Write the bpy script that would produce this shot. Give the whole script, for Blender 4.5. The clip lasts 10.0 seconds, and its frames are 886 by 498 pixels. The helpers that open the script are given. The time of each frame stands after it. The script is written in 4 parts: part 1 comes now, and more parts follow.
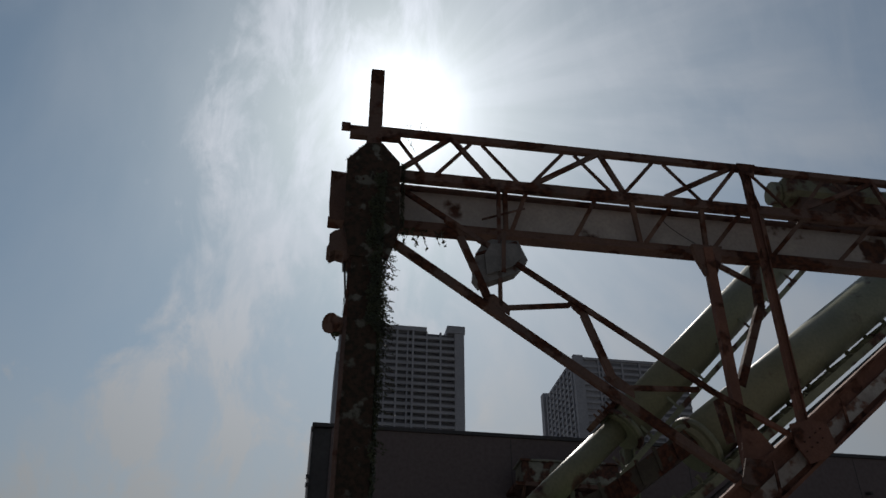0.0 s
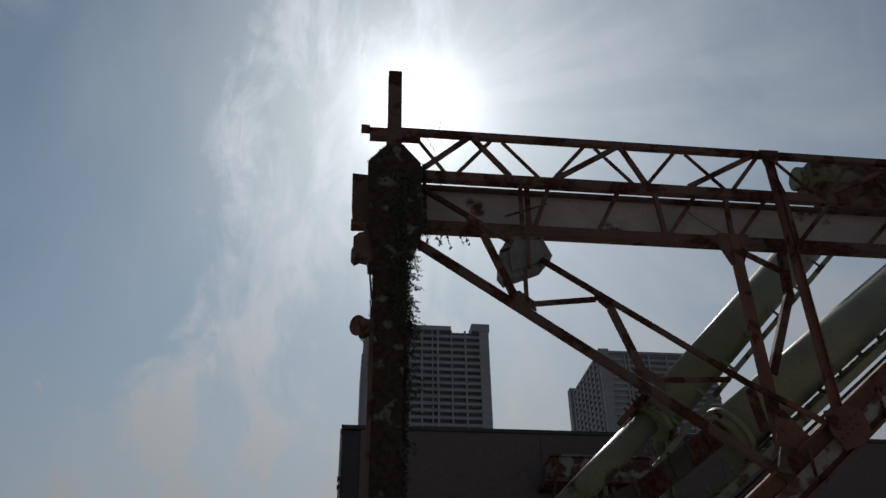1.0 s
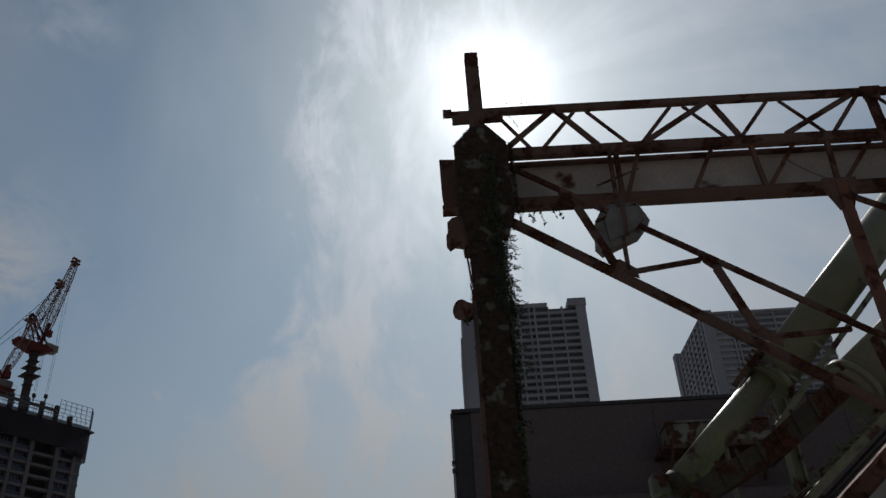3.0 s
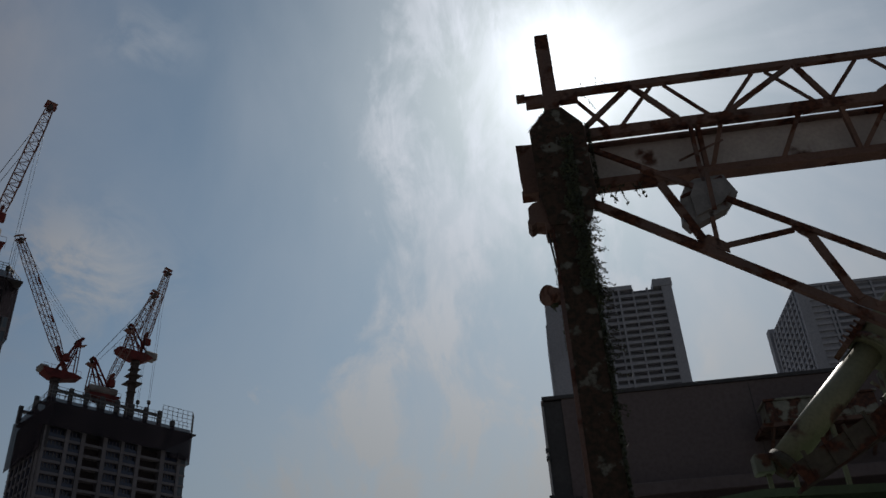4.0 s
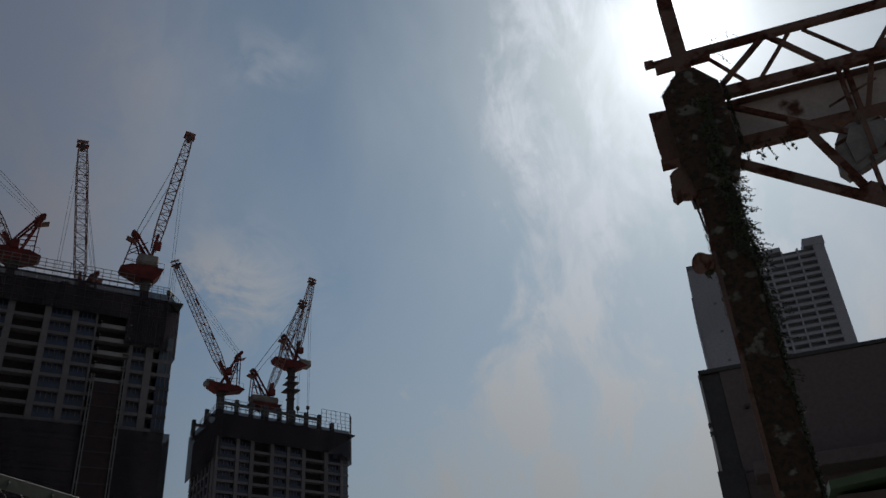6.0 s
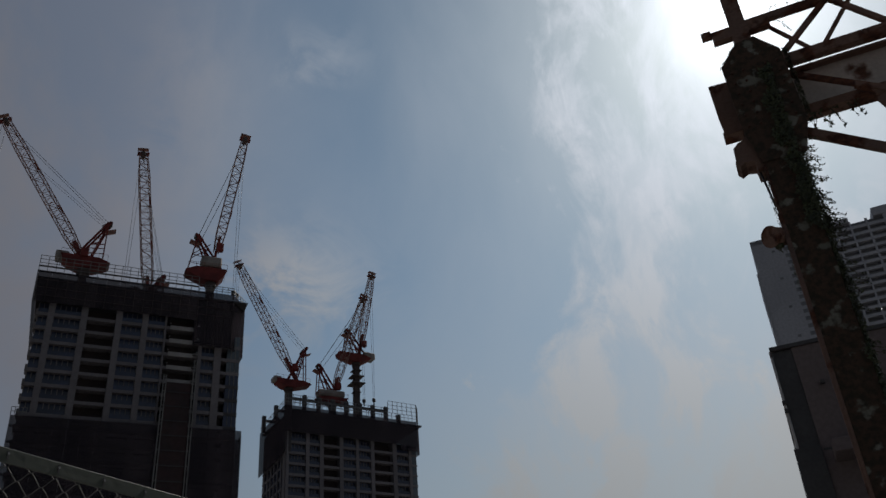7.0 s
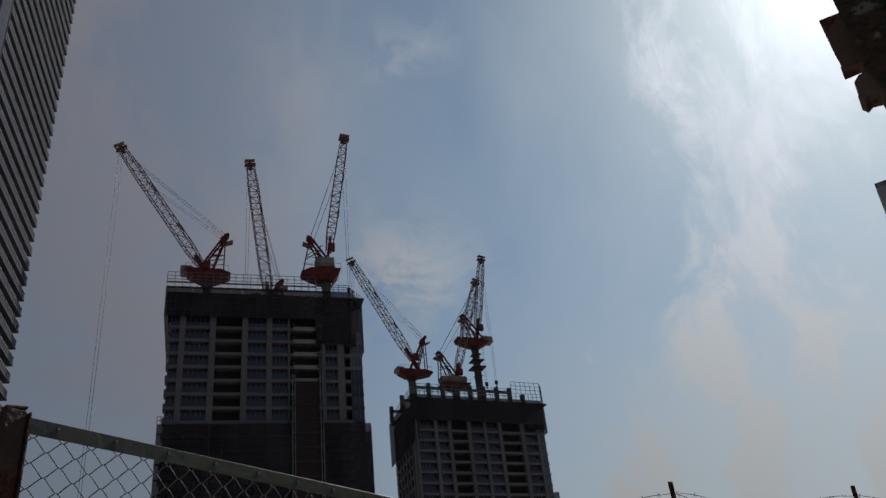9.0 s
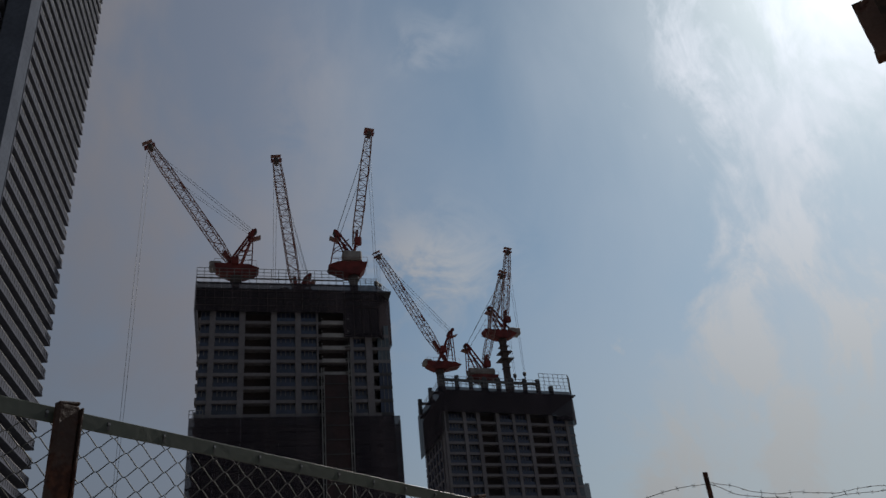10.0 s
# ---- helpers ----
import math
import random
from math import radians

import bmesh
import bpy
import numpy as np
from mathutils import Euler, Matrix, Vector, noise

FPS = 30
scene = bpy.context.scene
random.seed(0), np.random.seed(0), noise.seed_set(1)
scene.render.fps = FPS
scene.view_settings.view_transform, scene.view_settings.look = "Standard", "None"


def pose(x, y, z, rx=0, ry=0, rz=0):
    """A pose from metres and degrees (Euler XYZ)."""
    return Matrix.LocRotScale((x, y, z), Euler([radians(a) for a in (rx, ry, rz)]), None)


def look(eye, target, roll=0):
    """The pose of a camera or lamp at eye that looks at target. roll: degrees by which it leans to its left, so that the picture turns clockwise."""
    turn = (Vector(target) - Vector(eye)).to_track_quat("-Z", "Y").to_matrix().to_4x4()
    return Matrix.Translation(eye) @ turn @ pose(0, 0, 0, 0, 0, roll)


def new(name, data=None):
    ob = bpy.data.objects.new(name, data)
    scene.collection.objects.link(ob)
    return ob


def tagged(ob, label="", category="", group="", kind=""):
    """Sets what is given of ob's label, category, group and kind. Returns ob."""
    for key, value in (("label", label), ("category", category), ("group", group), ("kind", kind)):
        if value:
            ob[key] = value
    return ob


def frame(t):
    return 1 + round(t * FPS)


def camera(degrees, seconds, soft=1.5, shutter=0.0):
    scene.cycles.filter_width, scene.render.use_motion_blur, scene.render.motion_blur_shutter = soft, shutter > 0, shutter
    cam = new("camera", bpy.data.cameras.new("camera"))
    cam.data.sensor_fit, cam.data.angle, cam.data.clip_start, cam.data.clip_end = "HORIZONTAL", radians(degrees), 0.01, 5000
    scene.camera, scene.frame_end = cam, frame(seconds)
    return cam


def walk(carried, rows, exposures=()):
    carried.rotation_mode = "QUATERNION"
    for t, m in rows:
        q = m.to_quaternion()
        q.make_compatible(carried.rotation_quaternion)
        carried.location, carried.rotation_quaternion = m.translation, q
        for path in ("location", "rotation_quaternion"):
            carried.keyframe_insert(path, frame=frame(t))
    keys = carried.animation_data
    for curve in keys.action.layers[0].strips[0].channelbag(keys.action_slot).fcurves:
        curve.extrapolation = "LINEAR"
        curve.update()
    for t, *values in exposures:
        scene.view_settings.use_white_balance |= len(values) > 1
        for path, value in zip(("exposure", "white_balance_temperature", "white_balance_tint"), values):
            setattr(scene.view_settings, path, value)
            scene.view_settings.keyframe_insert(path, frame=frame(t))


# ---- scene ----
cam = camera(55.6, 10.0)
PATH = [
    (0, 0.000, 0.000, 1.601, 122.62, -0.12, 0.11),
    (0.5, -0.017, -0.003, 1.601, 122.61, 0.47, 0.74),
    (1, -0.034, -0.003, 1.601, 122.55, 1.09, 1.82),
    (1.5, -0.057, -0.009, 1.600, 122.60, 2.13, 2.86),
    (2, -0.085, -0.011, 1.599, 122.37, 2.88, 4.10),
    (3.5, -0.133, 0.017, 1.608, 121.29, 3.34, 12.15),
    (4, -0.160, 0.034, 1.609, 121.24, 3.56, 15.33),
    (4.5, -0.185, 0.045, 1.609, 121.29, 4.02, 18.07),
    (5, -0.207, 0.046, 1.607, 121.38, 4.25, 20.70),
    (5.5, -0.241, 0.051, 1.605, 121.34, 4.18, 23.42),
    (7, -0.329, 0.033, 1.606, 120.68, 4.61, 30.53),
    (7.5, -0.350, 0.033, 1.607, 120.69, 5.23, 32.83),
    (8, -0.377, 0.046, 1.606, 120.53, 5.85, 35.13),
    (8.5, -0.397, 0.060, 1.605, 120.35, 6.07, 37.31),
    (9, -0.415, 0.050, 1.604, 120.16, 6.30, 39.09),
    (9.5, -0.415, 0.012, 1.604, 120.02, 6.50, 40.23),
    (10, -0.429, 0.003, 1.601, 119.84, 6.04, 41.20),
]
# each row: seconds, place, tilt, yaw and lean about the view axis
walk(cam, [(t, pose(x, y, z, 0, 0, yaw) @ pose(0, 0, 0, tilt, 0, 0) @ pose(0, 0, 0, 0, 0, -lean))
           for t, x, y, z, tilt, lean, yaw in PATH], exposures=[(0, 0.0), (4.5, 0.0), (7.5, 0.12), (10, 0.36)])

# ---- sky and sun ----
SUN_YAW, SUN_UP = 3.7, 42.0
sun_way = Vector((-math.sin(radians(SUN_YAW)) * math.cos(radians(SUN_UP)),
                  math.cos(radians(SUN_YAW)) * math.cos(radians(SUN_UP)), math.sin(radians(SUN_UP))))


def node(tree, kind, **values):
    n = tree.nodes.new(kind)
    for key, value in values.items():
        if key == "op":
            n.operation = value
        elif key.startswith("i"):
            n.inputs[int(key[1:])].default_value = value
    return n


def calc(tree, op, a, b=None, c=None):
    n = tree.nodes.new("ShaderNodeMath")
    n.operation = op
    for k, v in enumerate((a, b, c)):
        if v is None:
            continue
        if isinstance(v, (int, float)):
            n.inputs[k].default_value = v
        else:
            tree.links.new(v, n.inputs[k])
    return n.outputs[0]


def blend(tree, fac, a, b, kind="MIX"):
    n = tree.nodes.new("ShaderNodeMix")
    n.data_type, n.blend_type = "RGBA", kind
    for k, v in ((0, fac), (6, a), (7, b)):
        if isinstance(v, (int, float)):
            n.inputs[k].default_value = v
        elif isinstance(v, tuple):
            n.inputs[k].default_value = (*v, 1)
        else:
            tree.links.new(v, n.inputs[k])
    return n.outputs[2]


def ranged(tree, value, a, b, c=0.0, d=1.0):
    n = tree.nodes.new("ShaderNodeMapRange")
    n.interpolation_type = "SMOOTHSTEP"
    tree.links.new(value, n.inputs[0])
    for k, v in enumerate((a, b, c, d)):
        n.inputs[k + 1].default_value = v
    return n.outputs[0]


def make_sky():
    world = bpy.data.worlds.new("hazy_sky")
    scene.world = world
    world.use_nodes = True
    tree = world.node_tree
    link = tree.links.new
    back = tree.nodes["Background"]
    sky = tree.nodes.new("ShaderNodeTexSky")
    sky.sky_type, sky.sun_disc = "NISHITA", False
    sky.sun_elevation, sky.sun_rotation = radians(SUN_UP), radians(-SUN_YAW)
    sky.dust_density, sky.air_density = 0.7, 1.0
    place = tree.nodes.new("ShaderNodeTexCoord").outputs["Generated"]
    dot = tree.nodes.new("ShaderNodeVectorMath")
    dot.operation = "DOT_PRODUCT"
    link(place, dot.inputs[0])
    dot.inputs[1].default_value = sun_way
    angle = calc(tree, "ARCCOSINE", calc(tree, "MINIMUM", dot.outputs["Value"], 0.99999))
    apart = tree.nodes.new("ShaderNodeSeparateXYZ")
    link(place, apart.inputs[0])
    side = calc(tree, "ARCTAN2", calc(tree, "MULTIPLY", apart.outputs[0], -1.0), apart.outputs[1])
    flat = tree.nodes.new("ShaderNodeCombineXYZ")
    link(side, flat.inputs[0])
    link(apart.outputs[2], flat.inputs[1])

    def cloud(sx, sy, shift, lean, detail, warp, rough=0.55):
        m = tree.nodes.new("ShaderNodeMapping")
        m.inputs["Rotation"].default_value = (0, 0, radians(lean))
        m.inputs["Scale"].default_value = (sx, sy, 1)
        m.inputs["Location"].default_value = (*shift, 0)
        link(flat.outputs[0], m.inputs[0])
        n = tree.nodes.new("ShaderNodeTexNoise")
        link(m.outputs[0], n.inputs["Vector"])
        n.inputs["Scale"].default_value, n.inputs["Detail"].default_value = 1.0, detail
        n.inputs["Distortion"].default_value, n.inputs["Roughness"].default_value = warp, rough
        return n.outputs["Fac"]

    def bump_at(yaw, wide):
        off = calc(tree, "DIVIDE", calc(tree, "SUBTRACT", side, radians(yaw)), radians(wide))
        return calc(tree, "POWER", 2.718, calc(tree, "MULTIPLY", calc(tree, "MULTIPLY", off, off), -1.0))

    def mul(*v):
        out = v[0]
        for w in v[1:]:
            out = calc(tree, "MULTIPLY", out, w)
        return out

    def patch_at(yaw, high, wide, tall):
        off = calc(tree, "DIVIDE", calc(tree, "SUBTRACT", apart.outputs[2], high), tall)
        return mul(bump_at(yaw, wide), calc(tree, "POWER", 2.718, mul(off, off, -1.0)))

    # one bank of thin cloud round the sun with a ragged upright edge, fluffy along it and smooth near the sun
    fluff = ranged(tree, cloud(10, 7.0, (1.7, 0.4), 14, 11, 0.5, 0.62), 0.41, 0.60)
    wisp = ranged(tree, cloud(19, 9, (4.1, 2.2), 24, 9, 0.6, 0.62), 0.38, 0.70)
    veil = ranged(tree, cloud(4.0, 3.4, (6.3, 2.1), -6, 7, 0.3), 0.36, 0.74)
    fine = cloud(30, 16, (0.2, 3.0), 20, 7, 0.4, 0.6)
    ragged = calc(tree, "ADD", cloud(6.5, 8.5, (2.6, 5.2), 8, 9, 0.5, 0.62), ranged(tree, apart.outputs[2], 0.50, 0.24, 0.0, 0.36))
    rim = calc(tree, "ADD", calc(tree, "MULTIPLY", calc(tree, "SUBTRACT", ragged, 0.5), radians(28)), radians(EDGE_YAW))
    inside = ranged(tree, calc(tree, "SUBTRACT", rim, side), radians(-1.5), radians(5.5))
    # soft streaks fan out from the sun on its other side
    east = sun_way.cross(Vector((0, 0, 1))).normalized()
    fan_xy = []
    for axis in (east, sun_way.cross(east)):
        d = tree.nodes.new("ShaderNodeVectorMath")
        d.operation = "DOT_PRODUCT"
        link(place, d.inputs[0])
        d.inputs[1].default_value = axis
        fan_xy.append(d.outputs["Value"])
    fan = tree.nodes.new("ShaderNodeCombineXYZ")
    link(mul(calc(tree, "ARCTAN2", fan_xy[1], fan_xy[0]), 3.2), fan.inputs[0])
    link(mul(angle, 2.2), fan.inputs[1])
    ray_noise = tree.nodes.new("ShaderNodeTexNoise")
    link(fan.outputs[0], ray_noise.inputs["Vector"])
    ray_noise.inputs["Scale"].default_value, ray_noise.inputs["Detail"].default_value = 1.4, 5
    streak = ranged(tree, ray_noise.outputs["Fac"], 0.36, 0.68)
    right = ranged(tree, side, radians(6), radians(-8))
    tex = calc(tree, "ADD", mul(fluff, calc(tree, "ADD", mul(wisp, 0.5), 0.45)), mul(fine, 0.16))
    body = calc(tree, "ADD", mul(calc(tree, "SUBTRACT", 1.0, right), calc(tree, "ADD", mul(tex, 0.98), 0.04)),
                mul(right, calc(tree, "ADD", mul(streak, 0.30), calc(tree, "ADD", mul(fluff, 0.08), 0.30))))
    body = calc(tree, "ADD", body, mul(ranged(tree, apart.outputs[2], 0.58, 0.30), calc(tree, "ADD", mul(fine, 0.25), 0.16)))
    cover = mul(inside, body)
    # grey veil far from the sun, with a few small loose clouds at its border
    far_side = ranged(tree, side, radians(38), radians(60))
    loose = calc(tree, "ADD", mul(patch_at(43.5, 0.47, 6.0, 0.06), 1.2), calc(tree, "ADD", mul(patch_at(41.5, 0.69, 4.5, 0.022), 0.5), mul(patch_at(53, 0.62, 3.5, 0.10), 0.4)))
    loose = mul(loose, ranged(tree, cloud(9, 16, (8.1, 1.2), 10, 9, 0.6, 0.6), 0.40, 0.66))
    cover = calc(tree, "MAXIMUM", cover, calc(tree, "ADD", calc(tree, "ADD", mul(veil, 0.20), 0.05), mul(far_side, calc(tree, "ADD", mul(veil, 0.38), 0.46))))
    cover = calc(tree, "ADD", cover, mul(loose, calc(tree, "SUBTRACT", 1.0, cover)))
    low = ranged(tree, apart.outputs[2], 0.50, 0.14, 0.0, 0.62)
    cover = calc(tree, "ADD", low, calc(tree, "MULTIPLY", cover, calc(tree, "SUBTRACT", 1.0, low)))
    cover = calc(tree, "MINIMUM", cover, 0.93)
    near = calc(tree, "POWER", 2.718, calc(tree, "DIVIDE", angle, -radians(26)))
    glow = calc(tree, "ADD", calc(tree, "MULTIPLY", near, CLOUD_NEAR), CLOUD_FAR)
    glow = mul(glow, calc(tree, "SUBTRACT", 1.0, mul(far_side, 0.31)))
    lit = tree.nodes.new("ShaderNodeVectorMath")
    lit.operation = "SCALE"
    mist = blend(tree, ranged(tree, apart.outputs[2], 0.58, 0.20), (0.93, 1.0, 1.11), (0.975, 1.0, 1.02))
    mist = blend(tree, far_side, mist, (1.0, 1.0, 1.13))
    link(mist, lit.inputs[0])
    link(glow, lit.inputs[3])
    dim = blend(tree, 1.0, sky.outputs[0], SKY_TINT, "MULTIPLY")
    col = blend(tree, cover, dim, lit.outputs[0])
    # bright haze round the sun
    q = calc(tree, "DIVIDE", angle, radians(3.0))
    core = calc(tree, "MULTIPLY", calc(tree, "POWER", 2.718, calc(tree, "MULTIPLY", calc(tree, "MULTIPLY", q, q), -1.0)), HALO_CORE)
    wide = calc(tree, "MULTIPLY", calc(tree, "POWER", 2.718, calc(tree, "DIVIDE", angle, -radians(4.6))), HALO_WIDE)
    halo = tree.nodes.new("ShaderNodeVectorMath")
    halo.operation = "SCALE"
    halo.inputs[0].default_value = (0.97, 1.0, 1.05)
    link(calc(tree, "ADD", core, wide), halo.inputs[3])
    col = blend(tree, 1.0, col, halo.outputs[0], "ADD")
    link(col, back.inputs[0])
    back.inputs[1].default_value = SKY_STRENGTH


SKY_STRENGTH = 0.1
SKY_TINT = (0.42, 0.507, 0.505)
EDGE_YAW = 23.0
CLOUD_NEAR, CLOUD_FAR = 7.5, 0.9
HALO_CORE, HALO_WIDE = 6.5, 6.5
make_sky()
sun = new("sun", bpy.data.lights.new("sun", "SUN"))
sun.data.energy, sun.data.angle, sun.data.color = 3.0, radians(0.53), (1.0, 0.95, 0.88)
sun.matrix_world = look(sun_way * 400, (0, 0, 0))


# ---- materials ----
def surface(name, a, b, scale=3.0, rough=0.75, metal=0.0, bump=0.25, fine=45.0, rust=0.0, rust_scale=2.5,
            rust_a=(0.085, 0.033, 0.019), rust_b=(0.035, 0.014, 0.010), spread=0.0, stretch=(1, 1, 1), gloss=0.5):
    """Two tones in large patches, fine grain, and flaking rust over a share of it."""
    m = bpy.data.materials.new(name)
    m.use_nodes = True
    t = m.node_tree
    link = t.links.new
    bsdf = t.nodes["Principled BSDF"]
    at = t.nodes.new("ShaderNodeTexCoord").outputs["Object"]
    lay = t.nodes.new("ShaderNodeMapping")
    lay.inputs["Scale"].default_value = stretch
    link(at, lay.inputs[0])

    def grain(s, detail, source):
        n = t.nodes.new("ShaderNodeTexNoise")
        link(source, n.inputs["Vector"])
        n.inputs["Scale"].default_value, n.inputs["Detail"].default_value = s, detail
        return n.outputs["Fac"]

    big, small = grain(scale, 6, lay.outputs[0]), grain(fine, 4, at)
    col = blend(t, ranged(t, big, 0.35, 0.68), a, b)
    col = blend(t, calc(t, "MULTIPLY", ranged(t, small, 0.3, 0.75), 0.45), col, tuple(0.55 * v for v in a))
    if spread:
        info = t.nodes.new("ShaderNodeObjectInfo")
        col = blend(t, calc(t, "MULTIPLY", info.outputs["Random"], spread), col, tuple(0.5 * v for v in b))
    shine = calc(t, "ADD", calc(t, "MULTIPLY", small, 0.2), rough - 0.1)
    if rust:
        share = ranged(t, grain(rust_scale, 9, lay.outputs[0]), 0.62 - 0.3 * rust, 0.70 - 0.3 * rust)
        col = blend(t, share, col, blend(t, ranged(t, grain(fine * 0.5, 5, at), 0.35, 0.65), rust_a, rust_b))
        shine = calc(t, "ADD", shine, calc(t, "MULTIPLY", share, 0.15))
        small = calc(t, "ADD", small, calc(t, "MULTIPLY", share, 0.5))
    link(col, bsdf.inputs["Base Color"])
    link(shine, bsdf.inputs["Roughness"])
    bsdf.inputs["Metallic"].default_value = metal
    bsdf.inputs["Specular IOR Level"].default_value = gloss
    if bump:
        bn = t.nodes.new("ShaderNodeBump")
        bn.inputs["Strength"].default_value, bn.inputs["Distance"].default_value = bump, 0.02
        link(small, bn.inputs["Height"])
        link(bn.outputs[0], bsdf.inputs["Normal"])
    return m


def glass(name, tint):
    m = surface(name, tint, tuple(0.6 * v for v in tint), 0.3, 0.16, 0.0, 0.0, 2.0, spread=0.5)
    m.node_tree.nodes["Principled BSDF"].inputs["IOR"].default_value = 1.5
    return m


RUST = surface("rusted_steel", (0.15, 0.088, 0.068), (0.10, 0.068, 0.058), 2.2, 0.85, 0.0, 0.5, 30, rust=0.45, gloss=0.3)
RUST_RED = surface("red_rust", (0.20, 0.092, 0.062), (0.125, 0.060, 0.045), 1.6, 0.85, 0.0, 0.5, 30, rust=0.3, gloss=0.3)
PEELING = surface("peeling_paint", (0.15, 0.15, 0.13), (0.085, 0.085, 0.07), 3, 0.8, 0.0, 0.4, 30, rust=0.86, rust_scale=5.0, gloss=0.3, rust_a=(0.050, 0.030, 0.021), rust_b=(0.022, 0.018, 0.013))
STAINED = surface("stained_grey_steel", (0.36, 0.33, 0.30), (0.24, 0.20, 0.18), 3.0, 0.8, 0.0, 0.4, 25, rust=0.5, rust_scale=3.5, rust_a=(0.16, 0.08, 0.055), rust_b=(0.10, 0.05, 0.038))
GREY_PLATE = surface("grey_plate", (0.46, 0.425, 0.405), (0.34, 0.31, 0.295), 1.4, 0.7, 0.0, 0.2, 22, rust=0.12, rust_scale=2.0)
BOX_GREY = surface("lamp_grey", (0.20, 0.19, 0.185), (0.12, 0.115, 0.11), 4, 0.6, 0.0, 0.2, 30, rust=0.15, rust_scale=4)
GREEN_PIPE = surface("green_paint", (0.20, 0.20, 0.125), (0.145, 0.148, 0.092), 0.9, 0.52, 0.0, 0.15, 18, rust=0.10, rust_scale=1.3)
GREEN_STEEL = surface("green_steel", (0.20, 0.21, 0.135), (0.115, 0.12, 0.078), 2.5, 0.6, 0.0, 0.3, 25, rust=0.25)
GRIMY_STEEL = surface("grimy_steel", (0.075, 0.068, 0.05), (0.05, 0.042, 0.034), 3.5, 0.8, 0.0, 0.4, 25, rust=0.5, gloss=0.3)
DARK_WALL = surface("charcoal_cladding", (0.135, 0.108, 0.110), (0.118, 0.095, 0.097), 0.25, 0.75, 0.0, 0.05, 8, stretch=(1, 1, 0.25), gloss=0.3)
DARK_TRIM = surface("black_trim", (0.034, 0.031, 0.034), (0.045, 0.042, 0.045), 0.8, 0.6, 0.0, 0.1, 10)
PALE_CAB = surface("pale_cabinet", (0.22, 0.22, 0.185), (0.13, 0.135, 0.105), 2, 0.7, 0.0, 0.2, 20, rust=0.5, rust_scale=2.2)
SHED_ROOF = surface("green_shed_roof", (0.07, 0.12, 0.06), (0.05, 0.085, 0.045), 1.2, 0.5, 0.0, 0.2, 15)
CONC = surface("tower_concrete", (0.172, 0.164, 0.178), (0.132, 0.126, 0.138), 0.08, 0.85, 0.0, 0.1, 1.5, spread=0.25, gloss=0.12)
# far tower walls, with the pale bluish air haze mixed into the colour
CONC_HAZED = surface("tower_tile", (0.345, 0.355, 0.395), (0.295, 0.305, 0.34), 0.06, 0.7, 0.0, 0.05, 1.2, spread=0.2, gloss=0.12)
# tower concrete darkened: shade of cores, lower bodies and netted storeys in its colour
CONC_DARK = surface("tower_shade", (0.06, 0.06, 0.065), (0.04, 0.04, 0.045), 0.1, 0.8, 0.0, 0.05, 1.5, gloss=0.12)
SLAB_WHITE = surface("pale_slab", (0.27, 0.265, 0.27), (0.21, 0.205, 0.21), 0.2, 0.8, 0.0, 0.05, 2, gloss=0.12)
NET = surface("scaffold_net", (0.036, 0.032, 0.040), (0.072, 0.061, 0.070), 0.35, 0.9, 0.0, 0.1, 1.6, spread=0.5, stretch=(1, 1, 0.22), gloss=0.0)
t = NET.node_tree
clear, mixed = t.nodes.new("ShaderNodeBsdfTransparent"), t.nodes.new("ShaderNodeMixShader")
mixed.inputs[0].default_value = 0.30
t.links.new(t.nodes["Principled BSDF"].outputs[0], mixed.inputs[1])
t.links.new(clear.outputs[0], mixed.inputs[2])
t.links.new(mixed.outputs[0], t.nodes["Material Output"].inputs[0])
BLUE_GLASS = glass("blue_glass", (0.030, 0.042, 0.085))
# far windows and balcony recesses, their dark lifted by painted haze
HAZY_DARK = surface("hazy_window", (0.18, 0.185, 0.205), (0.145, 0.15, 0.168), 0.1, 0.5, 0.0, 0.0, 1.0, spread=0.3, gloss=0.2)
BALUSTER = surface("dull_balustrade", (0.094, 0.100, 0.124), (0.074, 0.078, 0.097), 0.5, 0.9, 0.0, 0.0, 3, spread=0.3, gloss=0.02)
PIER_BLUE = surface("slate_pier", (0.072, 0.082, 0.105), (0.060, 0.068, 0.088), 0.2, 0.9, 0.0, 0.0, 2, gloss=0.02)
PALE_GLASS = glass("pale_glass", (0.11, 0.14, 0.17))
# near-black stand-in for the shade inside open bays
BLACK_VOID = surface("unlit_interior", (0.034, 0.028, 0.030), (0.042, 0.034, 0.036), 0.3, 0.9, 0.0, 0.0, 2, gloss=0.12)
CRANE_RED = surface("crane_red", (0.165, 0.036, 0.034), (0.085, 0.024, 0.024), 0.4, 0.7, 0.0, 0.05, 2, gloss=0.12)
MAST_GREY = surface("mast_grey", (0.085, 0.07, 0.068), (0.06, 0.05, 0.05), 0.4, 0.7, 0.0, 0.05, 2, gloss=0.12)
CRANE_PALE = surface("crane_pale", (0.26, 0.16, 0.14), (0.17, 0.09, 0.08), 0.4, 0.7, 0.0, 0.05, 2, gloss=0.12)
CRANE_WHITE = surface("crane_white", (0.26, 0.24, 0.23), (0.18, 0.16, 0.15), 0.4, 0.6, 0.0, 0.05, 2, gloss=0.12)
ROPE = surface("steel_rope", (0.08, 0.08, 0.085), (0.05, 0.05, 0.055), 1, 0.6, 0.3, 0.0, 4)
RAIL_STEEL = surface("guard_rail_steel", (0.16, 0.16, 0.16), (0.10, 0.10, 0.10), 0.5, 0.6, 0.2, 0.0, 4)
